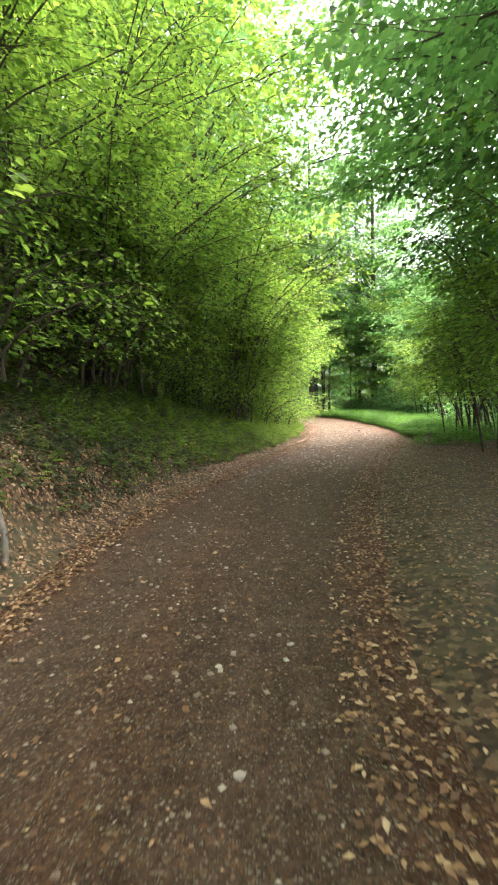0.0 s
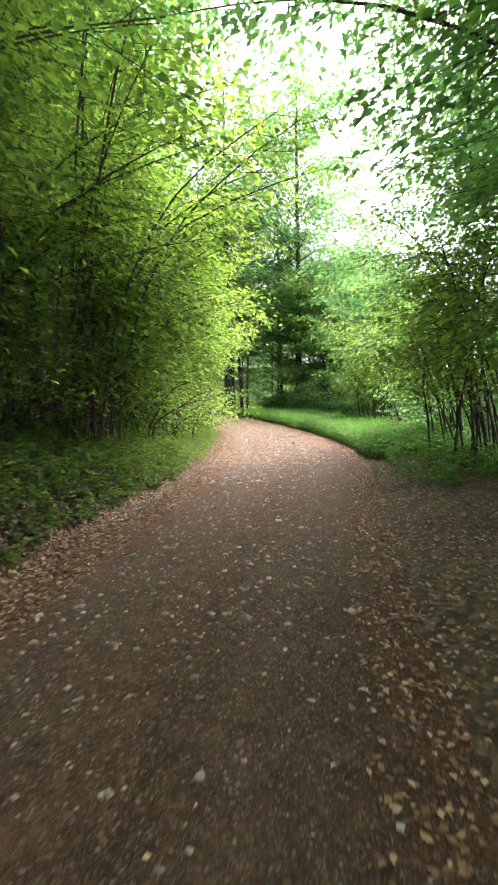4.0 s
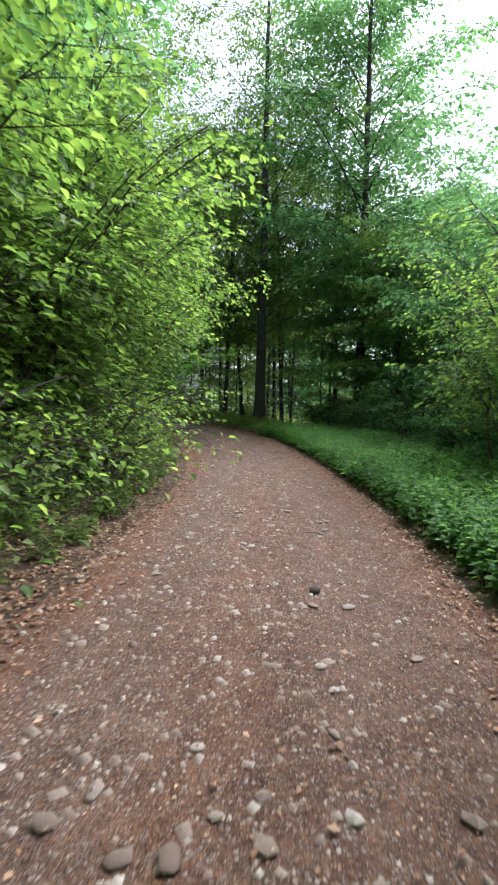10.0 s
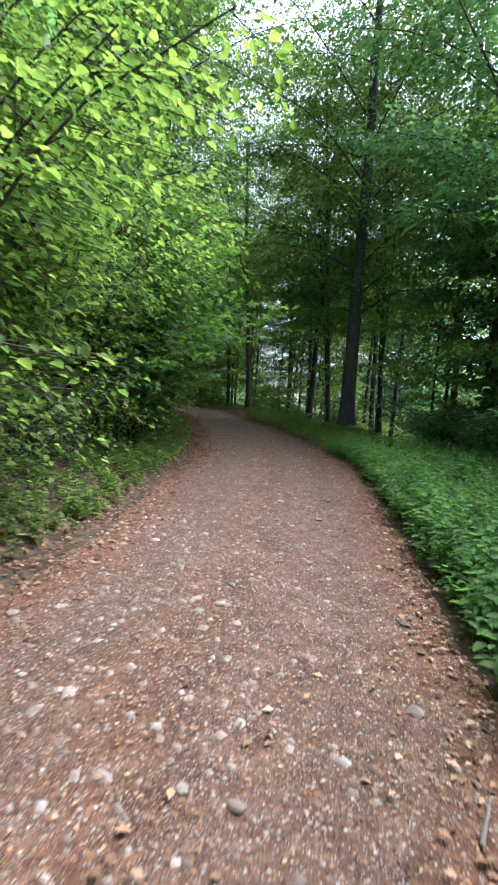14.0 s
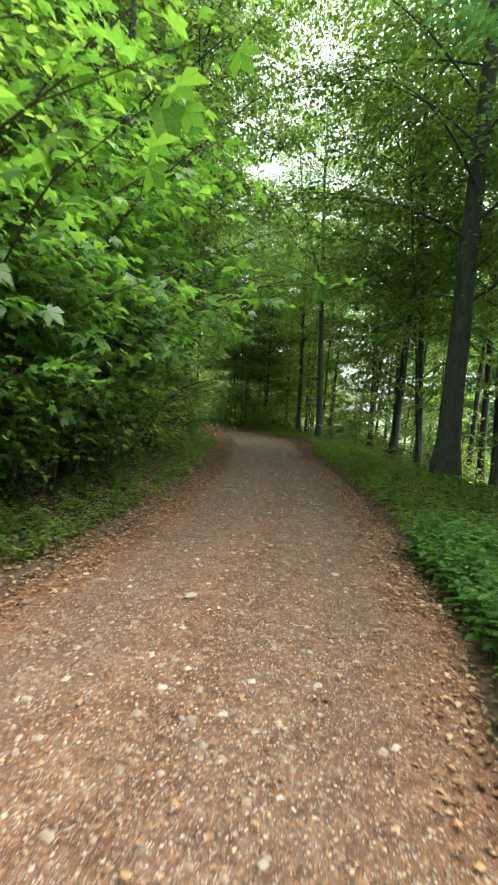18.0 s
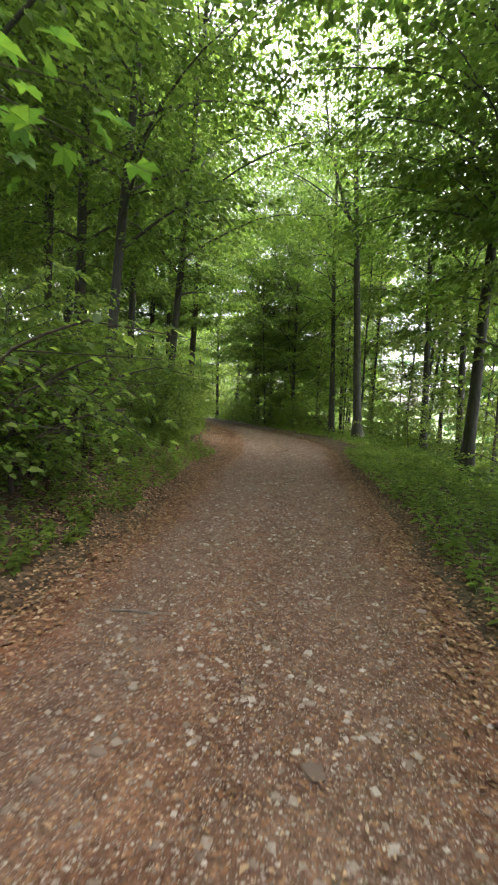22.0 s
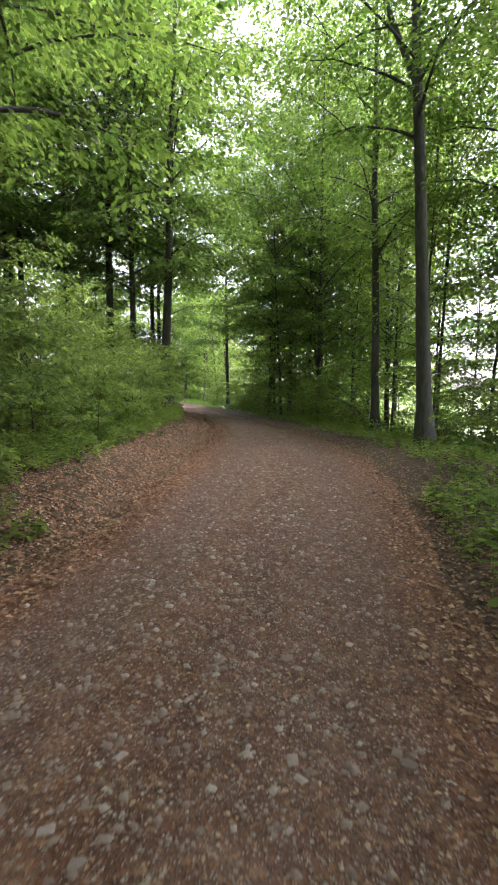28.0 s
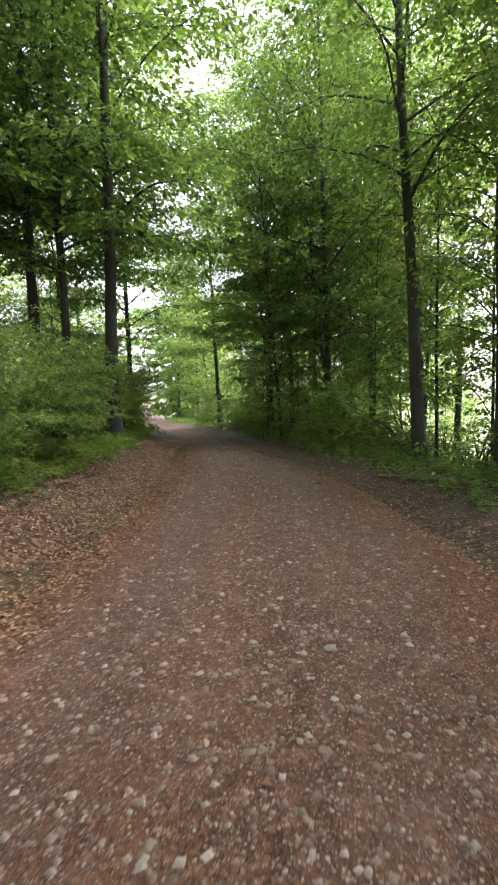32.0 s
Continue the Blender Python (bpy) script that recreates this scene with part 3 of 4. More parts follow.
MODELS = {
    "tall": make_tree("beech_tree", 11, 19, 0.16, 5.0, 5.0, 40, 13, 38, 0.19, LEAF_BEECH, BARK_BEECH),
    "tall_b": make_tree("beech_tree", 12, 21, 0.16, 4.0, 5.2, 40, 12, 42, 0.15, LEAF_BEECH, BARK_BEECH),
    "forked": make_tree("beech_tree", 13, 20, 0.17, 7.5, 4.6, 34, 13, 36, 0.15, LEAF_BEECH, BARK_BEECH, fork=True),
    "airy": make_tree("beech_tree", 22, 19, 0.16, 6.2, 4.8, 36, 13, 30, 0.145, LEAF_BEECH, BARK_BEECH),
    "pole": make_tree("young_beech_tree", 14, 12, 0.065, 2.4, 2.6, 24, 9, 15, 0.15, LEAF_SUNLIT, BARK_BEECH),
    "pole_b": make_tree("young_beech_tree", 15, 10, 0.05, 1.4, 2.5, 22, 9, 15, 0.15, LEAF_SUNLIT, BARK_BEECH),
    "broad": make_tree("broadleaf_tree", 16, 13, 0.15, 0.7, 5.4, 72, 15, 17, 0.19, LEAF_DARK, BARK_BROWN, core=0.34),
    "over": make_tree("broadleaf_tree", 19, 12, 0.15, 3.6, 5.8, 36, 16, 58, 0.138, LEAF_DARK, BARK_BROWN),
    "lime": make_tree("broadleaf_tree", 20, 14, 0.16, 2.4, 5.0, 54, 14, 16, 0.17, LEAF_HAZEL, BARK_BROWN, core=0.26),
    "great": make_tree("broadleaf_tree", 25, 20, 0.2, 4.6, 4.3, 60, 14, 26, 0.2, LEAF_DARK, BARK_BROWN),
    "thick": make_tree("young_beech_tree", 26, 9, 0.07, 1.6, 2.5, 26, 9, 12, 0.14, LEAF_SUNLIT, BARK_BEECH),
    "far": make_tree("distant_tree", 21, 15, 0.16, 0.6, 5.0, 34, 8, 10, 0.6, LEAF_BEECH, BARK_BEECH),
    "sapling": make_tree("beech_sapling", 17, 2.6, 0.022, 0.3, 1.5, 22, 9, 20, 0.095, LEAF_SUNLIT, BARK_BEECH),
    "sapling_b": make_tree("beech_sapling", 18, 1.9, 0.018, 0.2, 1.3, 18, 9, 20, 0.085, LEAF_SUNLIT, BARK_BEECH),
}
rng = np.random.default_rng(5)
GREY, DARK = "tall grey-barked beech tree with thin layered green leaves", "tall dark-barked beech standing beside the road"
# trees read off one by one: model, x, y, girth, scale, lean
BESIDE = [
    ("forked", -1.85, 56, 1.15, 1, (-4, 1)), ("airy", -4.5, 61.3, 1, 1, (-1, 0)), ("airy", 0.7, 58.5, 1.15, 1, (0, 0)),
    ("airy", 2.75, 49, 1.05, 1, (1, 0)), ("airy", 0.2, 61, 0.7, 0.95, (3, 0)), ("tall_b", 4.7, 41.8, 1.75, 1.05, (1, 0)),
    ("airy", 5.9, 54.5, 0.9, 1, (0, 0)), ("airy", 7.2, 50.4, 0.9, 0.95, (1, 1)), ("tall_b", -2.8, 37.8, 0.8, 0.95, (1, 0)),
    ("tall_b", -4.3, 42.4, 0.8, 0.9, (5, 0)), ("tall", 3.9, 47, 0.8, 0.95, (-4, 0)), ("great", 9.2, 39.2, 1.2, 1.08, (0, 0)),
    ("tall_b", 9.4, 45.5, 1.1, 1.05, (0, 0)), ("tall_b", -4.6, 36.8, 1, 0.95, (0, 0)),
    ("airy", 6.2, 50.6, 1, 1, (0, 0)), ("pole", 4.6, 58.5, 1.3, 1.1, (-2, 0)),
]
ABOVE = [
    ("tall", -12.6, 59.2, 1.25, 1, (1, 0)), ("tall_b", -13.9, 58.9, 0.85, 1, (0, 0)), ("tall", -14.9, 58.6, 1.1, 1, (1, 0)),
    ("tall_b", -6.5, 41, 1.7, 1.15, (0, 0)), ("tall", -6.8, 14.4, 1.1, 0.9, (0, 0)), ("tall_b", -8.6, 48.6, 0.9, 0.95, (2, 0)),
    ("tall_b", -6.4, 43.8, 0.9, 1, (2, 0)), ("tall_b", -5.7, 46.8, 0.8, 0.9, (4, 0)),
]
BEYOND = [
    ("thick", -11.0, 67.0, 1.0, 1.1, (0, 0)), ("thick", -12.6, 69.4, 1.0, 1.2, (0, 0)),
    ("thick", -9.0, 67.6, 1.0, 1.2, (0, 0)), ("thick", -14.2, 72.0, 1.0, 1.2, (0, 0)), ("thick", -27.6, 87.0, 1.0, 1.3, (0, 0)), ("thick", -30.5, 90.0, 1.0, 1.4, (0, 0)), ("thick", -24.2, 83.5, 1.0, 1.2, (0, 0)),
    ("tall", -8.2, 70.5, 0.85, 0.95, (-2, 1)), ("pole", -13, 70.5, 1.2, 1, (-7, 2)), ("pole", 0.3, 62.4, 1.4, 1.15, (6, -2)),
    ("pole_b", -1, 64, 1.4, 1.2, (0, 0)), ("pole", -6.2, 70.9, 1.2, 1.1, (0, 0)), ("pole_b", -4.6, 64.2, 1.1, 1.1, (-1, 0)),
    ("pole", -10.2, 71, 1.2, 1.1, (1, 0)), ("pole", -6, 68.9, 1.1, 1.1, (-1, 0)), ("pole_b", -7.4, 72.4, 1.1, 1.2, (0, 0)),
    ("tall_b", -7.4, 77, 0.95, 1, (0, 0)), ("pole", 2.6, 66.5, 1.3, 1.2, (1, 0)), ("tall_b", -8.8, 66.6, 0.8, 0.9, (-1, 0)),
    ("tall", -12.2, 70.8, 0.8, 0.95, (0, 0)), ("tall_b", -5.4, 66.8, 0.8, 0.95, (-1, 0)), ("tall", -16, 75.5, 0.9, 1, (0, 0)),
    ("tall_b", 1, 63.6, 0.8, 0.95, (0, 0)), ("tall", -17.6, 64.6, 0.9, 1, (0, 0)), ("tall_b", -20.4, 68.6, 0.9, 1, (0, 0)),
    ("tall", -10.8, 70.2, 0.8, 0.9, (0, 0)), ("pole_b", 3.9, 63, 1.3, 1.2, (2, 0)), ("pole", -9.4, 74.5, 1.2, 1.1, (0, 0)),
]
taken = []
for model, x, y, girth, scale, lean in (*BESIDE, *ABOVE, *BEYOND):
    set_tree(MODELS[model], x, y, girth, scale, rng.uniform(0, 6.28) if model != "forked" else 2.6, lean, DARK if abs(lean[0]) > 2 else GREY)
    taken.append((x, y))


def scatter(count, box, models, clear_l, clear_r, gap, scales, group, label="", limit_r=999):
    """Trees set at random inside a box of the plan, kept off the road and off one another."""
    done = tries = 0
    while done < count and tries < count * 60:
        tries += 1
        x, y = rng.uniform(box[0], box[1]), rng.uniform(box[2], box[3])
        c = float(across(y))
        el, er = float(edge_l(y) - x) * c, float(x - edge_r(y)) * c
        if not (el > clear_l or clear_r < er < limit_r) or any((x - a) ** 2 + (y - b) ** 2 < gap * gap for a, b in taken):
            continue
        taken.append((x, y))
        set_tree(MODELS[models[int(rng.integers(len(models)))]], x, y, rng.uniform(0.75, 1.25), rng.uniform(*scales), rng.uniform(0, 6.28), (rng.normal(0, 1.6), rng.normal(0, 1.6)), label, group)
        done += 1


YOUNG, SAPS = "slender young beech tree in the open wood", "low beech sapling with layered sprays of leaves"
SHADE = "dense dark-leaved tree behind the verge"
PALE = "pale green broadleaf tree at the back of the verge"
LIT = "bright green broadleaf tree above the thicket"
# trees beside the start of the walk and over the verge
# the ones at negative y stand unseen behind the start, added to shade it
for model, x, y, scale, label in (("over", 5.6, 8.2, 1.0, SHADE), ("over", 8.6, 10.6, 1.05, SHADE), ("over", 5.0, -3.0, 1.0, SHADE), ("over", 4.8, 3.4, 0.95, SHADE), ("over", 7.6, 15.6, 0.62, SHADE), ("over", 6.3, 12.0, 0.95, SHADE), ("over", -6.6, -9.5, 1.0, SHADE), ("lime", -7.6, 2.0, 0.95, LIT),
                                  ("lime", -7.6, -4.0, 1.0, LIT), ("over", 5.6, -11.0, 1.0, SHADE), ("lime", -8.0, 7.6, 1.0, LIT), ("lime", -5.6, 12.6, 1.0, LIT), ("lime", -1.8, 16.6, 1.05, LIT),
                                  ("great", -2.4, 21.4, 0.9, SHADE), ("great", -1.8, 26.0, 0.92, SHADE), ("great", -5.2, 31.0, 0.92, SHADE), ("broad", 12.0, 42.0, 0.95, SHADE), ("broad", 13.0, 36.6, 0.75, SHADE), 
                                  ("broad", 11.6, 39.0, 0.8, SHADE), ("lime", 9.8, 35.6, 0.6, PALE), ("broad", 9.0, 68.0, 1.2, SHADE), ("broad", 5.0, 74.0, 1.3, SHADE), ("broad", 12.5, 76.0, 1.3, SHADE), ("broad", 10.6, 29.6, 0.54, SHADE), ("broad", 12.4, 28.8, 0.42, SHADE), ("broad", 12.2, 33.0, 0.68, SHADE), ("broad", 9.6, 26.0, 0.3, SHADE),
                                  ("broad", 12.5, 22.5, 0.36, SHADE), ("broad", 10.8, 19.0, 0.34, SHADE), ("broad", 11.0, 11.5, 0.45, SHADE)):
    set_tree(MODELS[model], x, y, 1.0, scale, rng.uniform(0, 6.28), (0, 0), label, "trees beside the verge" if x > 0 else "trees above the thicket")
    taken.append((x, y))
scatter(20, (-24, -5, 36, 80), ["tall", "tall_b"], 4.5, 9, 2.6, (0.85, 1.1), "forest trees", GREY)
scatter(5, (-6, 22, 44, 85), ["airy", "airy", "pole_b"], 99, 3.0, 2.4, (0.85, 1.1), "forest trees", GREY, 8)
scatter(11, (-14, 10, 60, 95), ["pole", "pole_b"], 99, 1.6, 1.8, (0.9, 1.25), "young trees", YOUNG, 9)
scatter(9, (2, 20, 40, 60), ["pole", "pole_b"], 99, 2.6, 1.8, (0.9, 1.2), "young trees", YOUNG, 9)
scatter(14, (-34, -8, 66, 100), ["tall", "pole", "pole_b"], 1.6, 1.6, 2.4, (0.9, 1.1), "forest trees", GREY)
scatter(7, (-18, -6, -8, 42), ["tall", "tall_b", "lime"], 6.0, 9, 3.2, (0.85, 1.05), "forest trees", GREY)
for k, y in enumerate(np.arange(34.6, 78, 0.8)):
    for d, lo, hi in ((rng.uniform(1.5, 2.6), 0.55, 0.85), (rng.uniform(3.0, 5.0), 0.8, 1.15)):
        if d > 2.8 and k % 3:
            continue
        x = float(edge_l(y)) - d / float(across(y))
        if any((x - a) ** 2 + (y - b) ** 2 < 0.16 for a, b in taken):
            continue
        set_tree(MODELS[("sapling", "sapling_b")[k % 2]], x, float(y), 1.0, rng.uniform(lo, hi), rng.uniform(0, 6.28), (rng.normal(4, 3), 0), SAPS, "saplings")
scatter(14, (-40, -15, 62, 92), ["pole_b", "sapling"], 2.0, 99, 1.6, (0.9, 1.4), "saplings", SAPS)
for k, y in enumerate(np.arange(62, 82, 1.5)):
    x = float(edge_r(y)) + rng.uniform(1.6, 3.6) / float(across(y))
    set_tree(MODELS[("sapling", "sapling_b")[k % 2]], x, float(y), 1.0, rng.uniform(0.45, 0.8), rng.uniform(0, 6.28), (0, 0), SAPS, "saplings")
scatter(20, (-2, 12, 44, 72), ["sapling", "sapling_b"], 99, 2.4, 1.2, (0.6, 1.1), "saplings", SAPS)
scatter(14, (-22, -8, 60, 80), ["sapling"], 0.8, 0.8, 1.0, (0.8, 1.3), "saplings", SAPS)
FAR = "distant green tree at the back of the wood"
scatter(14, (-60, -20, 30, 110), ["far"], 14, 99, 4.5, (0.9, 1.3), "distant trees", FAR)
scatter(22, (-85, -24, 72, 140), ["far"], 3, 3, 4.5, (0.9, 1.3), "distant trees", FAR)
scatter(14, (-45, -8, 88, 125), ["far"], 3, 3, 4.0, (0.45, 0.8), "distant trees", FAR)
scatter(14, (2, 40, 40, 90), ["far"], 99, 10, 3.0, (0.3, 0.42), "distant trees", FAR, 18)
scatter(20, (10, 60, 40, 110), ["far"], 99, 18, 4.5, (0.35, 0.5), "distant trees", FAR)
scatter(10, (20, 50, -15, 34), ["far"], 9, 12, 5.0, (0.4, 0.55), "distant trees", FAR)


# ---- hazel shrubs that hang over the road ----
def make_shrub(kind, seed, height, reach, stems, per_stem, leaf, mat, per_twig=14, low=0.15, label="", bare=0.2, lobed=False, foot=0.22, arch=1.7):
    """A many-stemmed shrub at the origin that arches towards +x."""
    r = np.random.default_rng(seed)
    root = new(kind)
    starts, ways, lens = [], [], []
    for i in range(stems):
        az = r.uniform(-1.5, 1.5)
        out = reach * r.uniform(0.15, 1.05)
        h = height * r.uniform(0.45, 1.0) * (1 - 0.25 * out / reach)
        b = np.array([r.normal(0, foot), r.normal(0, foot * 1.4), -0.15])
        tip = b + np.array([math.cos(az) * out, math.sin(az) * out * 0.9, h])
        s = np.linspace(0, 1, 9)[:, None]
        line = b * (1 - s) + tip * s
        line[:, :2] = b[:2] + (tip[:2] - b[:2]) * (s ** arch)
        line[:, 2] += 0.16 * h * np.sin(s[:, 0] * math.pi)
        line += np.cumsum(r.normal(0, 0.02, (9, 3)), 0)
        part("stem", Pile().put(tube(line, np.linspace(0.026, 0.007, 9), 5)).mesh("stem", [BARK_BROWN]), root)
        for k in range(per_stem):
            u = bare + (1 - bare) * (k + r.uniform(0, 1)) / per_stem
            x = min(u * 8, 7.99)
            p = line[int(x)] * (1 - x % 1) + line[int(x) + 1] * (x % 1)
            if p[2] < low:
                continue
            a2 = az * 0.5 + r.normal(0, 1.1)
            starts.append(p)
            ways.append((math.cos(a2), math.sin(a2), r.uniform(-0.15, 0.4)))
            lens.append(r.uniform(0.55, 1.15))
    crown = Pile()
    leaves, bars = sprays(r, np.array(starts), np.array(ways), np.array(lens), per_twig, leaf, 0.42, 0.3, 1.0, True, 0.7, lobed)
    crown.put(leaves, 0)
    crown.put(twig_bars(bars[0], bars[1], 0.006), 1)
    part("foliage", crown.mesh("foliage", [mat, BARK_BROWN]), root)
    return tagged(root, label, "shrub")


BRIGHT = "hazel shrub with bright green leaves arching over the road"
SHRUBS = [make_shrub("hazel_shrub", 31 + k, 6.6 + 0.6 * k, 3.0, 24, 20, 0.098, LEAF_HAZEL, per_twig=20, label=BRIGHT, bare=0.12) for k in range(3)]
HIGH = [make_shrub("hazel_shrub", 41 + k, 7.6, 3.9, 24, 20, 0.098, LEAF_HAZEL, per_twig=20, low=0.9, label=BRIGHT, bare=0.12) for k in range(2)]
LOW = make_shrub("low_hazel", 45, 1.9, 1.3, 15, 7, 0.085, LEAF_HAZEL, per_twig=12, low=0.05, label="low hazel shoots with fresh green leaves at the road edge", bare=0.1)


def set_shrub(model, x, y, turn, scale=1.0, label="", group="hazel thicket"):
    ob = copy_thing(model, pose(0, 0, 0))
    ob.matrix_basis = Matrix.Translation((x, y, float(surface_z(x, y)))) @ Matrix.Rotation(turn, 4, "Z") @ Matrix.Scale(scale, 4)
    return tagged(ob, label=label, group=group)


for k, y in enumerate(np.arange(5.5, 17, 1.5)):
    set_shrub(HIGH[k % 2], float(edge_l(y)) - np.interp(y, [5, 9, 17], [3.6, 2.7, 1.9]) + rng.normal(0, 0.2), y, rng.normal(-0.15, 0.25), rng.uniform(0.85, 1.05))
for k, y in enumerate(np.arange(17.4, 31.5, 1.25)):
    set_shrub(SHRUBS[k % 3], float(edge_l(y)) - np.interp(y, [17, 22, 31], [2.0, 1.5, 2.2]) + rng.normal(0, 0.15), y, rng.normal(0.0, 0.3), rng.uniform(0.8, 1.0))
for y in np.arange(10.5, 34.5, 0.95):
    set_shrub(LOW, float(edge_l(y)) - np.interp(y, [10, 15, 18, 21, 23, 26, 34], [2.6, 2.2, 1.7, 1.45, 1.4, 1.7, 2.1]) + rng.normal(0, 0.12), float(y), rng.normal(0, 0.7), rng.uniform(0.6, 1.05), group="low shoots")
for y in np.arange(1.5, 11, 0.9):
    for d in (2.5, 3.3, 4.3):
        set_shrub(LOW, float(edge_l(y)) - d + rng.normal(0, 0.2), float(y) + d * 0.1, rng.normal(0, 0.7), rng.uniform(0.8, 1.3), group="low shoots")
for y in np.arange(35.2, 41, 0.9):
    set_shrub(LOW, float(edge_l(y)) - 2.4 + rng.normal(0, 0.2), float(y), rng.normal(0, 0.5), rng.uniform(0.9, 1.25), group="low shoots")
DARKBUSH = make_shrub("dogwood_bush", 52, 3.2, 2.2, 18, 9, 0.13, LEAF_DARK, per_twig=11, low=0.05, label="dense dark green bush behind the verge", bare=0.08)
for k, y in enumerate(np.arange(11, 41, 1.7)):
    d = np.interp(y, [11, 16, 24, 34, 40], [4.8, 4.6, 3.9, 4.2, 4.4]) + rng.normal(0, 0.3) + 1.2 * (k % 2)
    set_shrub(DARKBUSH, float(edge_r(y)) + d, float(y), 3.14 + rng.normal(0, 0.6), rng.uniform(0.6, 1.1), group="bushes behind the verge")
THICKET = make_shrub("beech_thicket", 53, 2.8, 2.0, 16, 8, 0.14, LEAF_SUNLIT, per_twig=10, low=0.05, label="light green beech undergrowth on the slope below the road", bare=0.08)
for k in range(30):
    y = 40 + k * 1.35
    d = rng.uniform(3.6, 10.5)
    set_shrub(THICKET, float(edge_r(y)) + d / float(across(y)), y, rng.uniform(0, 6.28), rng.uniform(0.7, 1.25), group="undergrowth on the slope")
# across the road, around the open verge
STEMMY = make_shrub("hazel_shrub", 51, 6.2, 2.8, 22, 17, 0.095, LEAF_HAZEL, low=1.1, label="many-stemmed hazel with bare lower stems beside the verge", bare=0.34, foot=0.4, arch=1.15)
for x, y, turn, s in ((6.6, 14.8, 2.9, 0.95), (8.3, 18.0, 2.4, 0.95), (8.7, 24.0, 3.1, 0.95), (5.9, 10.6, 2.8, 1.0), (5.2, 6.6, 2.9, 1.0), (7.8, 13.2, 3.4, 1.0), (4.9, 2.0, 3.0, 1.0)):
    set_shrub(STEMMY, x, y, turn, s, group="hazels by the verge")
MAPLE = make_shrub("maple_sapling", 61, 6.4, 3.1, 19, 14, 0.14, LEAF_MAPLE, per_twig=8, lobed=True, label="young maple with broad lobed leaves beside the road")
for y, d in ((31.4, 1.5), (33.0, 1.5), (30.2, 1.7), (34.4, 1.7)):
    set_shrub(MAPLE, float(edge_l(y)) - d, y, rng.normal(0, 0.3), rng.uniform(0.85, 1.0), group="maple saplings")
for y, d in ((29.4, 1.5), (30.8, 1.3), (32.2, 1.35), (33.7, 1.5), (35.0, 1.9), (36.2, 2.2)):
    set_shrub(MAPLE, float(edge_l(y)) - d, y, rng.normal(0, 0.3), rng.uniform(0.48, 0.6), group="maple saplings")
for m in (*MODELS.values(), *SHRUBS, *HIGH, LOW, STEMMY, MAPLE, DARKBUSH, THICKET):
    discard(m)


# ---- ground cover ----
def band(r, count, y0, y1, side, near, far, power=1.0):
    """Random spots between two distances beyond an edge of the road."""
    y = r.uniform(y0, y1, count)
    e = near + (far - near) * r.uniform(0, 1, count) ** power
    c = across(y)
    x = edge_r(y) + e / c if side > 0 else edge_l(y) - e / c
    return x, y, surface_z(x, y)


def herbs(r, x, y, z, tall, leaf, per=9):
    """Leafy herbs: leaves in turned pairs up a short stem."""
    n = len(x)
    h = tall * r.uniform(0.5, 1.2, n)
    t = (np.arange(per)[None] + r.uniform(0, 0.8, (n, per))) / per
    az = r.uniform(0, 6.28, (n, 1)) + np.arange(per)[None] * 2.4 + r.normal(0, 0.3, (n, per))
    lean = r.normal(0, 0.18, (n, 1, 2)) * t[..., None]
    pos = np.stack([x[:, None] + lean[..., 0] * h[:, None], y[:, None] + lean[..., 1] * h[:, None], z[:, None] + h[:, None] * (0.25 + 0.75 * t)], -1)
    way = np.stack([np.cos(az), np.sin(az), r.uniform(-0.35, 0.25, (n, per))], -1)
    up = np.array([0, 0, 1.0]) + r.normal(0, 0.22, (n, per, 3))
    size = leaf * r.uniform(0.6, 1.2, (n, per)) * (1.15 - 0.5 * t)
    lv = leaf_quads(pos.reshape(-1, 3), way.reshape(-1, 3), up.reshape(-1, 3), size.reshape(-1), 0.6, True, 0.12)
    stem = twig_bars(np.stack([x, y, z - 0.02], -1), np.stack([x, y, z + h], -1), 0.003)
    return lv, stem


def cover(name, label, r, spots, tall, leaf, mat, per=9):
    p = Pile()
    lv, st = herbs(r, *spots, tall, leaf, per)
    p.put(lv, 0).put(st, 0)
    return tagged(new(name, p.mesh(name, [mat])), label, "undergrowth", kind="stuff")


r = np.random.default_rng(77)


def join(*spots):
    return tuple(np.concatenate(a) for a in zip(*spots))


cover("verge_herbs", "dense bright green leafy herbs along the verge", r, join(band(r, 3000, 15.5, 34, 1, 0.1, 2.6), band(r, 500, 12.5, 20, 1, 1.6, 4.5), band(r, 260, 12.5, 16.5, 1, 0.3, 3.0), band(r, 1100, 16, 34, 1, 0.05, 0.6)), 0.42, 0.1, LEAF_HERB, 10)
cover("wood_herbs", "low green herbs at the foot of the trees", r, join(band(r, 2000, 33, 50, 1, 0.15, 2.4), band(r, 1000, 50, 68, 1, 0.7, 3.0)), 0.3, 0.10, LEAF_SUNLIT, 7)
cover("bank_herbs", "low green herbs growing on the leafy bank", r, join(band(r, 1500, 13, 32, -1, 0.2, 1.6), band(r, 1300, 31, 46, -1, 0.25, 2.4, 1.2), band(r, 1800, 42, 66, -1, 1.1, 2.2), band(r, 1400, 44, 66, -1, 1.3, 3.0), band(r, 1300, 56, 74, -1, 1.0, 2.8), band(r, 1900, 44, 66, -1, 1.5, 4.2), band(r, 420, 2, 15, -1, 0.3, 2.6), band(r, 900, 6.5, 16, -1, 0.3, 1.7), band(r, 300, 10, 17, -1, 0.2, 0.9)), 0.24, 0.085, LEAF_SUNLIT)
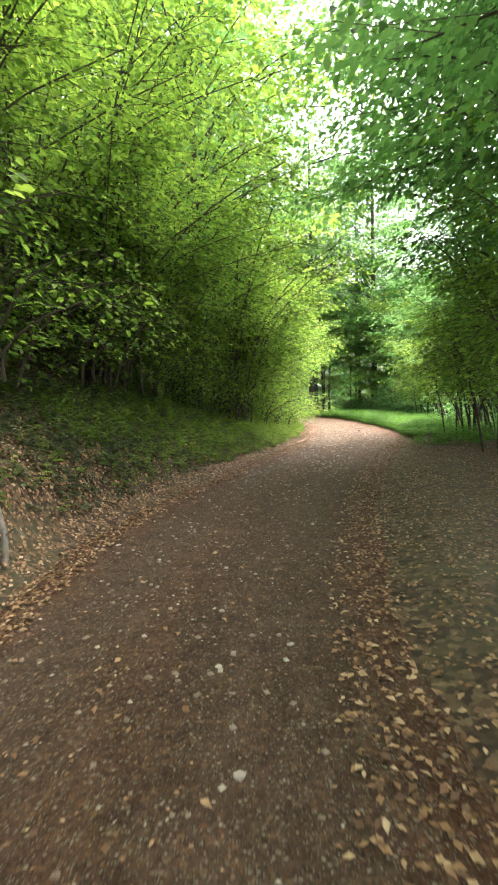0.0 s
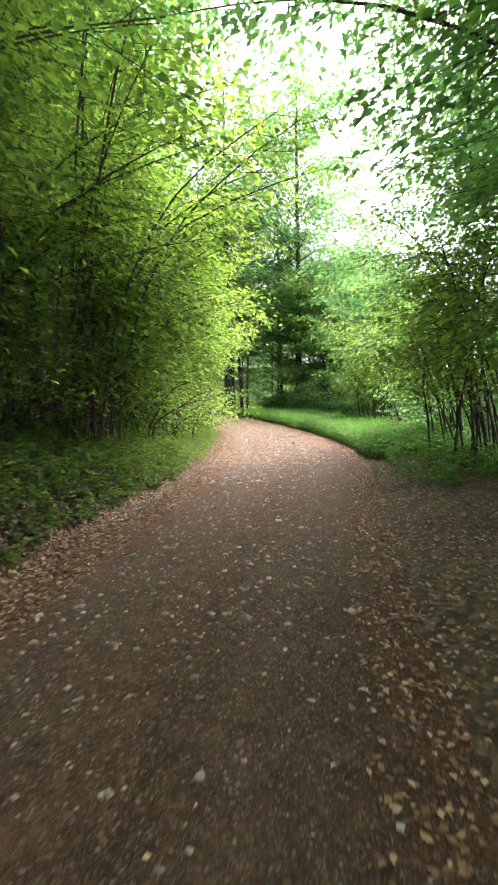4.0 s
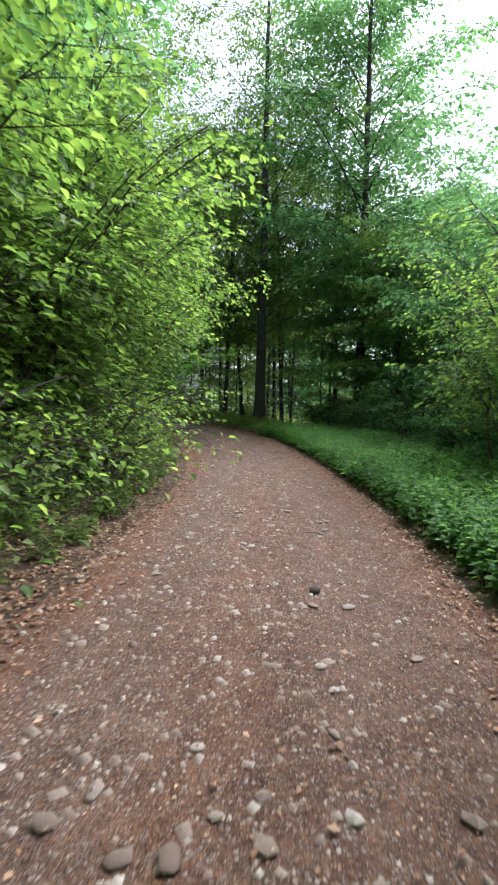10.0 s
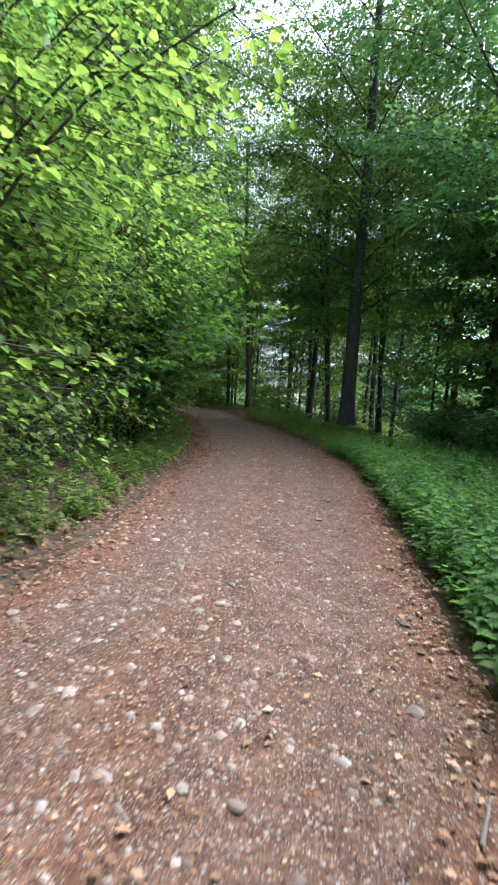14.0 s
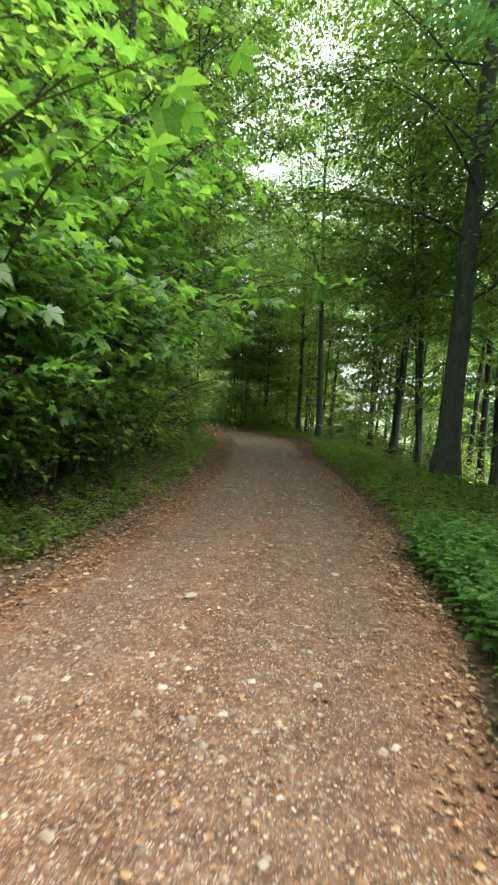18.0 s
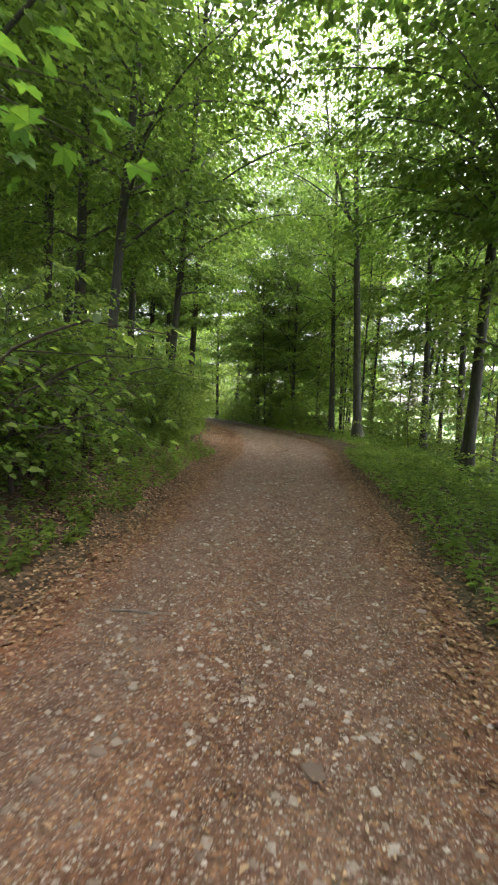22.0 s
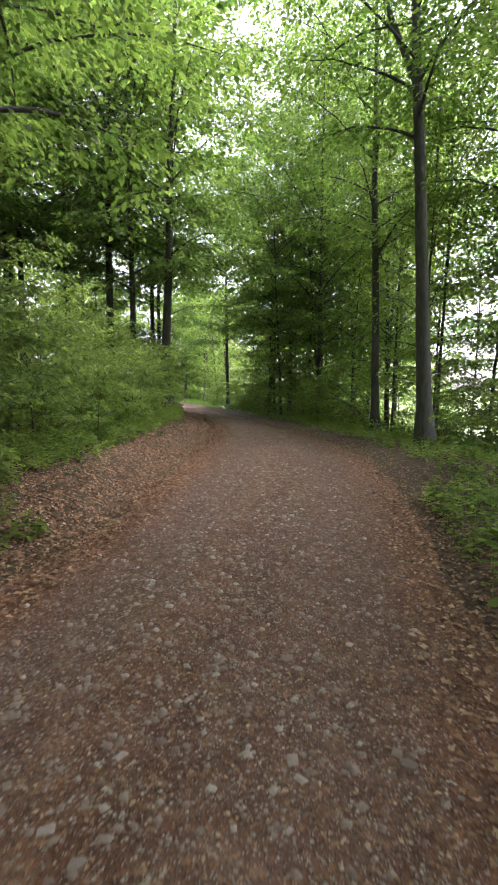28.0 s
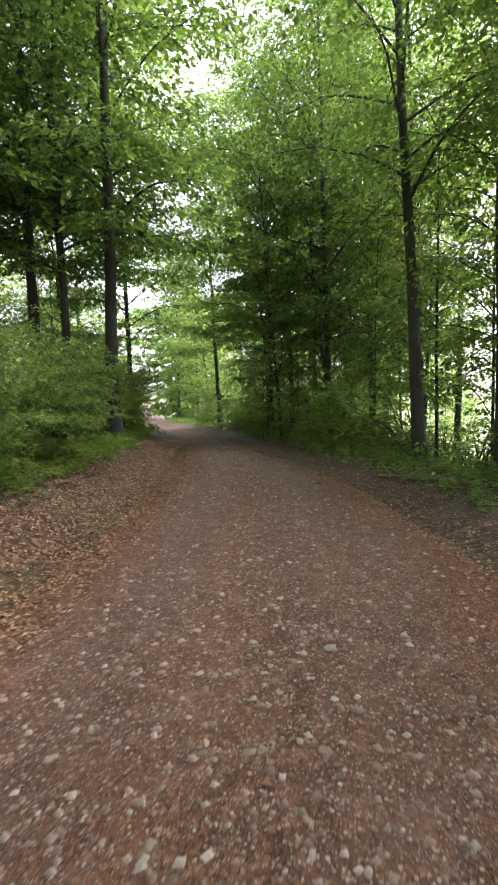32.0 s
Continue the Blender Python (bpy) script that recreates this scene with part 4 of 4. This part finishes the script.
cover("bank_ivy", "dark ivy and bramble leaves creeping over the bank", r, join(band(r, 1700, 1, 16, -1, 0.35, 3.4), band(r, 2600, 5.5, 15, -1, 0.25, 2.0), band(r, 1200, 30, 62, -1, 0.8, 4.0)), 0.14, 0.085, LEAF_IVY, 6)


def carpet(name, label, r, spots, tall, leaf, mat, per):
    """Undergrowth further off, in simpler leaves."""
    x, y, z = spots
    n = len(x)
    az = r.uniform(0, 6.28, (n, per))
    pos = np.stack([x[:, None] + r.normal(0, 0.12, (n, per)), y[:, None] + r.normal(0, 0.12, (n, per)), z[:, None] + tall * r.uniform(0.05, 1.1, (n, per))], -1)
    way = np.stack([np.cos(az), np.sin(az), r.uniform(-0.3, 0.3, (n, per))], -1)
    up = np.array([0, 0, 1.0]) + r.normal(0, 0.3, (n, per, 3))
    p = Pile().put(leaf_quads(pos.reshape(-1, 3), way.reshape(-1, 3), up.reshape(-1, 3), leaf * r.uniform(0.6, 1.2, n * per), 0.65, False, 0.15))
    return tagged(new(name, p.mesh(name, [mat])), label, "undergrowth", kind="stuff")


carpet("slope_undergrowth", "low green undergrowth on the slope among the trees", r, join(band(r, 3000, 38, 80, 1, 2.0, 12.0), band(r, 1500, 42, 80, -1, 2.5, 10.0), band(r, 1600, 66, 96, -1, 0.6, 12.0), band(r, 800, 72, 96, 1, 0.8, 6.0), band(r, 800, 10, 38, 1, 3.0, 8.0)), 0.35, 0.17, LEAF_BEECH, 8)

carpet("hillside_undergrowth", "pale green undergrowth covering the far hillside", r, join(band(r, 3200, 36, 100, 1, 10, 42), band(r, 700, -10, 36, 1, 7, 40), band(r, 900, 70, 110, -1, 8, 40)), 0.8, 0.6, LEAF_SUNLIT, 7)


def litter(count_spots, size, r):
    x, y, z = count_spots
    n = len(x)
    az = r.uniform(0, 6.28, n)
    sx = np.clip((surface_z(x + 0.06, y) - surface_z(x - 0.06, y)) / 0.12, -2, 2)
    sy = np.clip((surface_z(x, y + 0.06) - surface_z(x, y - 0.06)) / 0.12, -2, 2)
    way = np.stack([np.cos(az), np.sin(az), sx * np.cos(az) + sy * np.sin(az) + r.normal(0, 0.14, n)], -1)
    up = np.stack([-sx, -sy, np.ones(n)], -1) + r.normal(0, 0.25, (n, 3))
    pos = np.stack([x, y, z + r.uniform(0.004, 0.03, n) * (1 + np.abs(sx) * 1.5)], -1)
    return leaf_quads(pos, way, up, size * r.uniform(0.6, 1.25, n), 0.6, False, 0.1)


def road_spots(r, count, y0, y1, where, spread):
    y = r.uniform(y0, y1, count)
    f = np.clip(r.normal(where, spread, count), 0.02, 0.98)
    x = edge_l(y) + (edge_r(y) - edge_l(y)) * f
    return x, y, surface_z(x, y)


lit = Pile()
for spots in (band(r, 11000, -3, 66, -1, -0.3, 0.4), band(r, 16000, -3, 14.5, 1, -0.45, 2.6), band(r, 8000, 13, 68, 1, -0.3, 0.4),
              band(r, 15000, -2, 20, -1, 0.2, 3.2), band(r, 11000, 1, 12, -1, 0.05, 3.0), band(r, 9000, 0.5, 7, -1, 0.4, 3.4), band(r, 7000, 32, 50, 1, -0.45, 0.5), band(r, 7000, 30, 47, -1, -0.4, 0.8), band(r, 11000, 34, 64, -1, -0.4, 1.8), band(r, 5000, 48, 66, 1, -0.2, 2.6), band(r, 5000, 9, 24, -1, 0.0, 1.0), band(r, 6000, 0, 16, -1, -0.35, 0.5), band(r, 9000, 40, 64, -1, -0.2, 1.6),
              band(r, 5000, 34, 66, -1, 1.5, 5.0), band(r, 16000, 38, 64, -1, -0.5, 1.1), band(r, 6000, 54, 70, -1, -0.7, 0.3), road_spots(r, 3500, 0, 64, 0.06, 0.07), road_spots(r, 3500, 0, 64, 0.95, 0.07), road_spots(r, 1200, 0, 64, 0.5, 0.25)):
    lit.put(litter(spots, 0.046, r))
for spots in (road_spots(r, 9000, 0, 64, 0.4, 0.3), road_spots(r, 9000, 10, 64, 0.8, 0.2), road_spots(r, 5000, 12, 40, 0.2, 0.2), road_spots(r, 15000, 20, 46, 0.5, 0.3)):
    lit.put(litter(spots, 0.022, r))
tagged(new("leaf_litter", lit.mesh("leaf_litter", [DEAD_LEAF])), "drifts of dry brown fallen leaves along the road edges", "leaf litter", kind="stuff")


# ---- stones of the road ----
def pebble(seed):
    rr = np.random.default_rng(seed)
    bm = bmesh.new()
    bmesh.ops.create_icosphere(bm, subdivisions=1, radius=1.0)
    for v in bm.verts:
        v.co *= rr.uniform(0.7, 1.2)
    for f in bm.faces:
        f.smooth = seed % 3 != 0
    me = bpy.data.meshes.new("stone")
    bm.to_mesh(me)
    bm.free()
    me.materials.append(STONE)
    return me


def gravel(r, spots, lo, hi):
    """Small half-sunk pebbles, joined: squashed eight-cornered lumps."""
    x, y, z = spots
    n = len(x)
    s = lo + (hi - lo) * r.uniform(0, 1, n) ** 3
    base = np.array([[-1, -1, -.3], [1, -1, -.3], [1, 1, -.3], [-1, 1, -.3], [-.62, -.62, .55], [.62, -.62, .55], [.62, .62, .55], [-.62, .62, .55]]) * 0.75
    v = base[None] * r.uniform(0.7, 1.25, (n, 8, 3))
    a = r.uniform(0, 6.28, n)
    c, sn = np.cos(a)[:, None], np.sin(a)[:, None]
    v[..., 0] *= r.uniform(0.9, 1.5, (n, 1))
    v = np.stack([v[..., 0] * c - v[..., 1] * sn, v[..., 0] * sn + v[..., 1] * c, v[..., 2] * r.uniform(0.5, 0.9, (n, 1))], -1) * s[:, None, None]
    v += np.stack([x, y, z + s * 0.12], -1)[:, None]
    q = np.array([[4, 5, 6, 7], [0, 1, 5, 4], [1, 2, 6, 5], [2, 3, 7, 6], [3, 0, 4, 7]])
    return v.reshape(-1, 3), ((np.arange(n) * 8)[:, None, None] + q[None]).reshape(-1, 4)


g = Pile()
for where in (0.3, 0.62):
    g.put(gravel(r, road_spots(r, 600, 0, 9, where, 0.2), 0.006, 0.022))
    g.put(gravel(r, road_spots(r, 6000, 9, 64, where, 0.19), 0.007, 0.026))
g.put(gravel(r, road_spots(r, 7000, 34, 62, 0.5, 0.25), 0.006, 0.023))
g.put(gravel(r, road_spots(r, 4000, 36, 52, 0.5, 0.28), 0.008, 0.024))
g.put(gravel(r, road_spots(r, 1300, 14, 27, 0.27, 0.18), 0.010, 0.036))
g.put(gravel(r, road_spots(r, 110, 12, 25, 0.38, 0.24), 0.02, 0.038))
g.put(gravel(r, road_spots(r, 1100, 40, 62, 0.45, 0.22), 0.010, 0.030))
tagged(new("gravel", g.mesh("gravel", [STONE])), "small pale pebbles half sunk in the road", "gravel", kind="stuff")
shapes = [pebble(s) for s in range(8)]
for k in range(290):
    y = r.uniform(1.5, 60) if k % 3 else r.uniform(9, 60)
    f = float(np.clip(r.normal(0.25 if k % 2 else 0.68, 0.16), 0.04, 0.96))
    x = float(edge_l(y) + (edge_r(y) - edge_l(y)) * f)
    s = r.uniform(0.016, 0.034) if k % 9 else r.uniform(0.036, 0.05)
    s *= 0.7 if y < 9 else 1.0
    st = new("stone", shapes[k % 8])
    st.parent = road
    st.matrix_basis = Matrix.Translation((x, y, float(surface_z(x, y)) + s * 0.15)) @ Matrix.Rotation(r.uniform(0, 6.28), 4, "Z") @ Matrix.Diagonal((s * r.uniform(1, 1.5), s, s * r.uniform(0.4, 0.6), 1))

# larger stones that lie where the wheels have washed them free
for k, (x, y, s) in enumerate([(2.0, 11.58, 0.051), (2.19, 11.33, 0.042), (2.38, 11.32, 0.042), (2.93, 17.53, 0.057), (2.8, 17.4, 0.06), (3.08, 17.25, 0.056), (3.29, 17.74, 0.043), (3.38, 17.4, 0.039),
                              (3.54, 17.28, 0.051), (3.85, 17.4, 0.049), (4.26, 17.39, 0.062), (3.86, 17.82, 0.037), (4.22, 19.13, 0.058), (3.52, 21.82, 0.05), (4.08, 21.86, 0.058), (2.93, 21.71, 0.059),
                              (4.49, 21.48, 0.045), (4.4, 21.08, 0.062), (2.97, 20.94, 0.071), (3.52, 20.53, 0.045), (4.78, 23.01, 0.041), (4.29, 23.36, 0.041), (3.87, 24.82, 0.05), (3.88, 25.14, 0.045),
                              (0.66, 38.3, 0.043), (1.1, 38.02, 0.041), (0.14, 38.67, 0.049), (-2.54, 47.77, 0.034), (-1.65, 48.27, 0.038), (-2.49, 46.9, 0.041), (-2.62, 50.42, 0.038), (-3.34, 49.84, 0.036)]):
    st = new("stone", shapes[(k * 3) % 8])
    st.parent = road
    st.matrix_basis = Matrix.Translation((x, y, float(surface_z(x, y)) + s * 0.12)) @ Matrix.Rotation(r.uniform(0, 6.28), 4, "Z") @ Matrix.Diagonal((s, s * r.uniform(0.6, 0.8), s * r.uniform(0.35, 0.5), 1))


clod_shape = shapes[2].copy()
clod_shape.materials[0] = BARK_BROWN
clod = new("clod", clod_shape)
clod.parent = road
clod.matrix_basis = Matrix.Translation((4.02, 19.36, float(surface_z(4.02, 19.36)) + 0.02)) @ Matrix.Diagonal((0.055, 0.045, 0.035, 1))


# ---- fallen wood ----
def stick(name, label, points, radii, sides=8, category="branch", twigs=()):
    pts = np.array(points, float)
    pts[:, 2] += surface_z(pts[:, 0], pts[:, 1])
    root = new(name)
    root.location = pts[0]
    part("stem", Pile().put(tube(pts - pts[0], radii, sides)).mesh("stem", [DEAD_WOOD]), root)
    for tw in twigs:
        t = np.array(tw, float)
        t[:, 2] += float(surface_z(t[0, 0], t[0, 1]))
        part("side_twig", Pile().put(tube(t - pts[0], np.linspace(radii[-1] * 0.8, 0.003, len(t)), 5)).mesh("side_twig", [DEAD_WOOD]), root)
    return tagged(root, label, category)


stick("fallen_branch", "pale barkless fallen branch lying below a beech", [(-4.5, 57.5, 0.03), (-3.95, 57.4, 0.07), (-3.35, 57.2, 0.07), (-2.7, 57.0, 0.03)], [0.03, 0.035, 0.03, 0.015], twigs=[[(-3.65, 57.3, 0.07), (-3.35, 57.65, 0.12), (-3.15, 57.85, 0.08)]])
stick("dead_branch", "forked grey dead branch leaning on the earth bank", [(-1.86, 4.1, 0.0), (-1.88, 4.15, 0.22), (-1.98, 4.25, 0.30), (-2.2, 4.45, 0.22)], [0.028, 0.026, 0.024, 0.018], twigs=[[(-1.88, 4.15, 0.2), (-1.76, 4.1, 0.28), (-1.66, 4.08, 0.2)]])
stick("wood_stub", "short pale broken wood stub at the edge of the verge", [(4.18, 33.88, -0.03), (4.18, 33.87, 0.05), (4.19, 33.86, 0.10)], [0.030, 0.028, 0.020], category="stub")
stick("fallen_stick", "thin pale stick lying across the low herbs", [(0.72, 34.35, 0.14), (0.5, 34.3, 0.17), (0.25, 34.32, 0.16), (0.1, 34.3, 0.1)], [0.012, 0.011, 0.009, 0.006], 6)
for x, y, ln, az in ((-6.3, 61.9, 0.5, 0.2), (-6.0, 61.6, 0.35, 0.5), (5.05, 23.4, 0.25, 1.2), (3.2, 19.9, 0.3, 1.0), (4.5, 28.2, 0.22, 2.2), (0.9, 36.6, 0.4, 0.3), (0.2, 11.5, 0.3, 0.1), (4.35, 20.9, 0.2, 2.7)):
    stick("twig", "thin dry brown twig lying on the road", [(x + math.cos(az) * ln * f, y + math.sin(az) * ln * f, 0.012 + 0.01 * math.sin(f * 5)) for f in (0, 0.35, 0.7, 1)], [0.009, 0.008, 0.006, 0.004], 5, "twig")
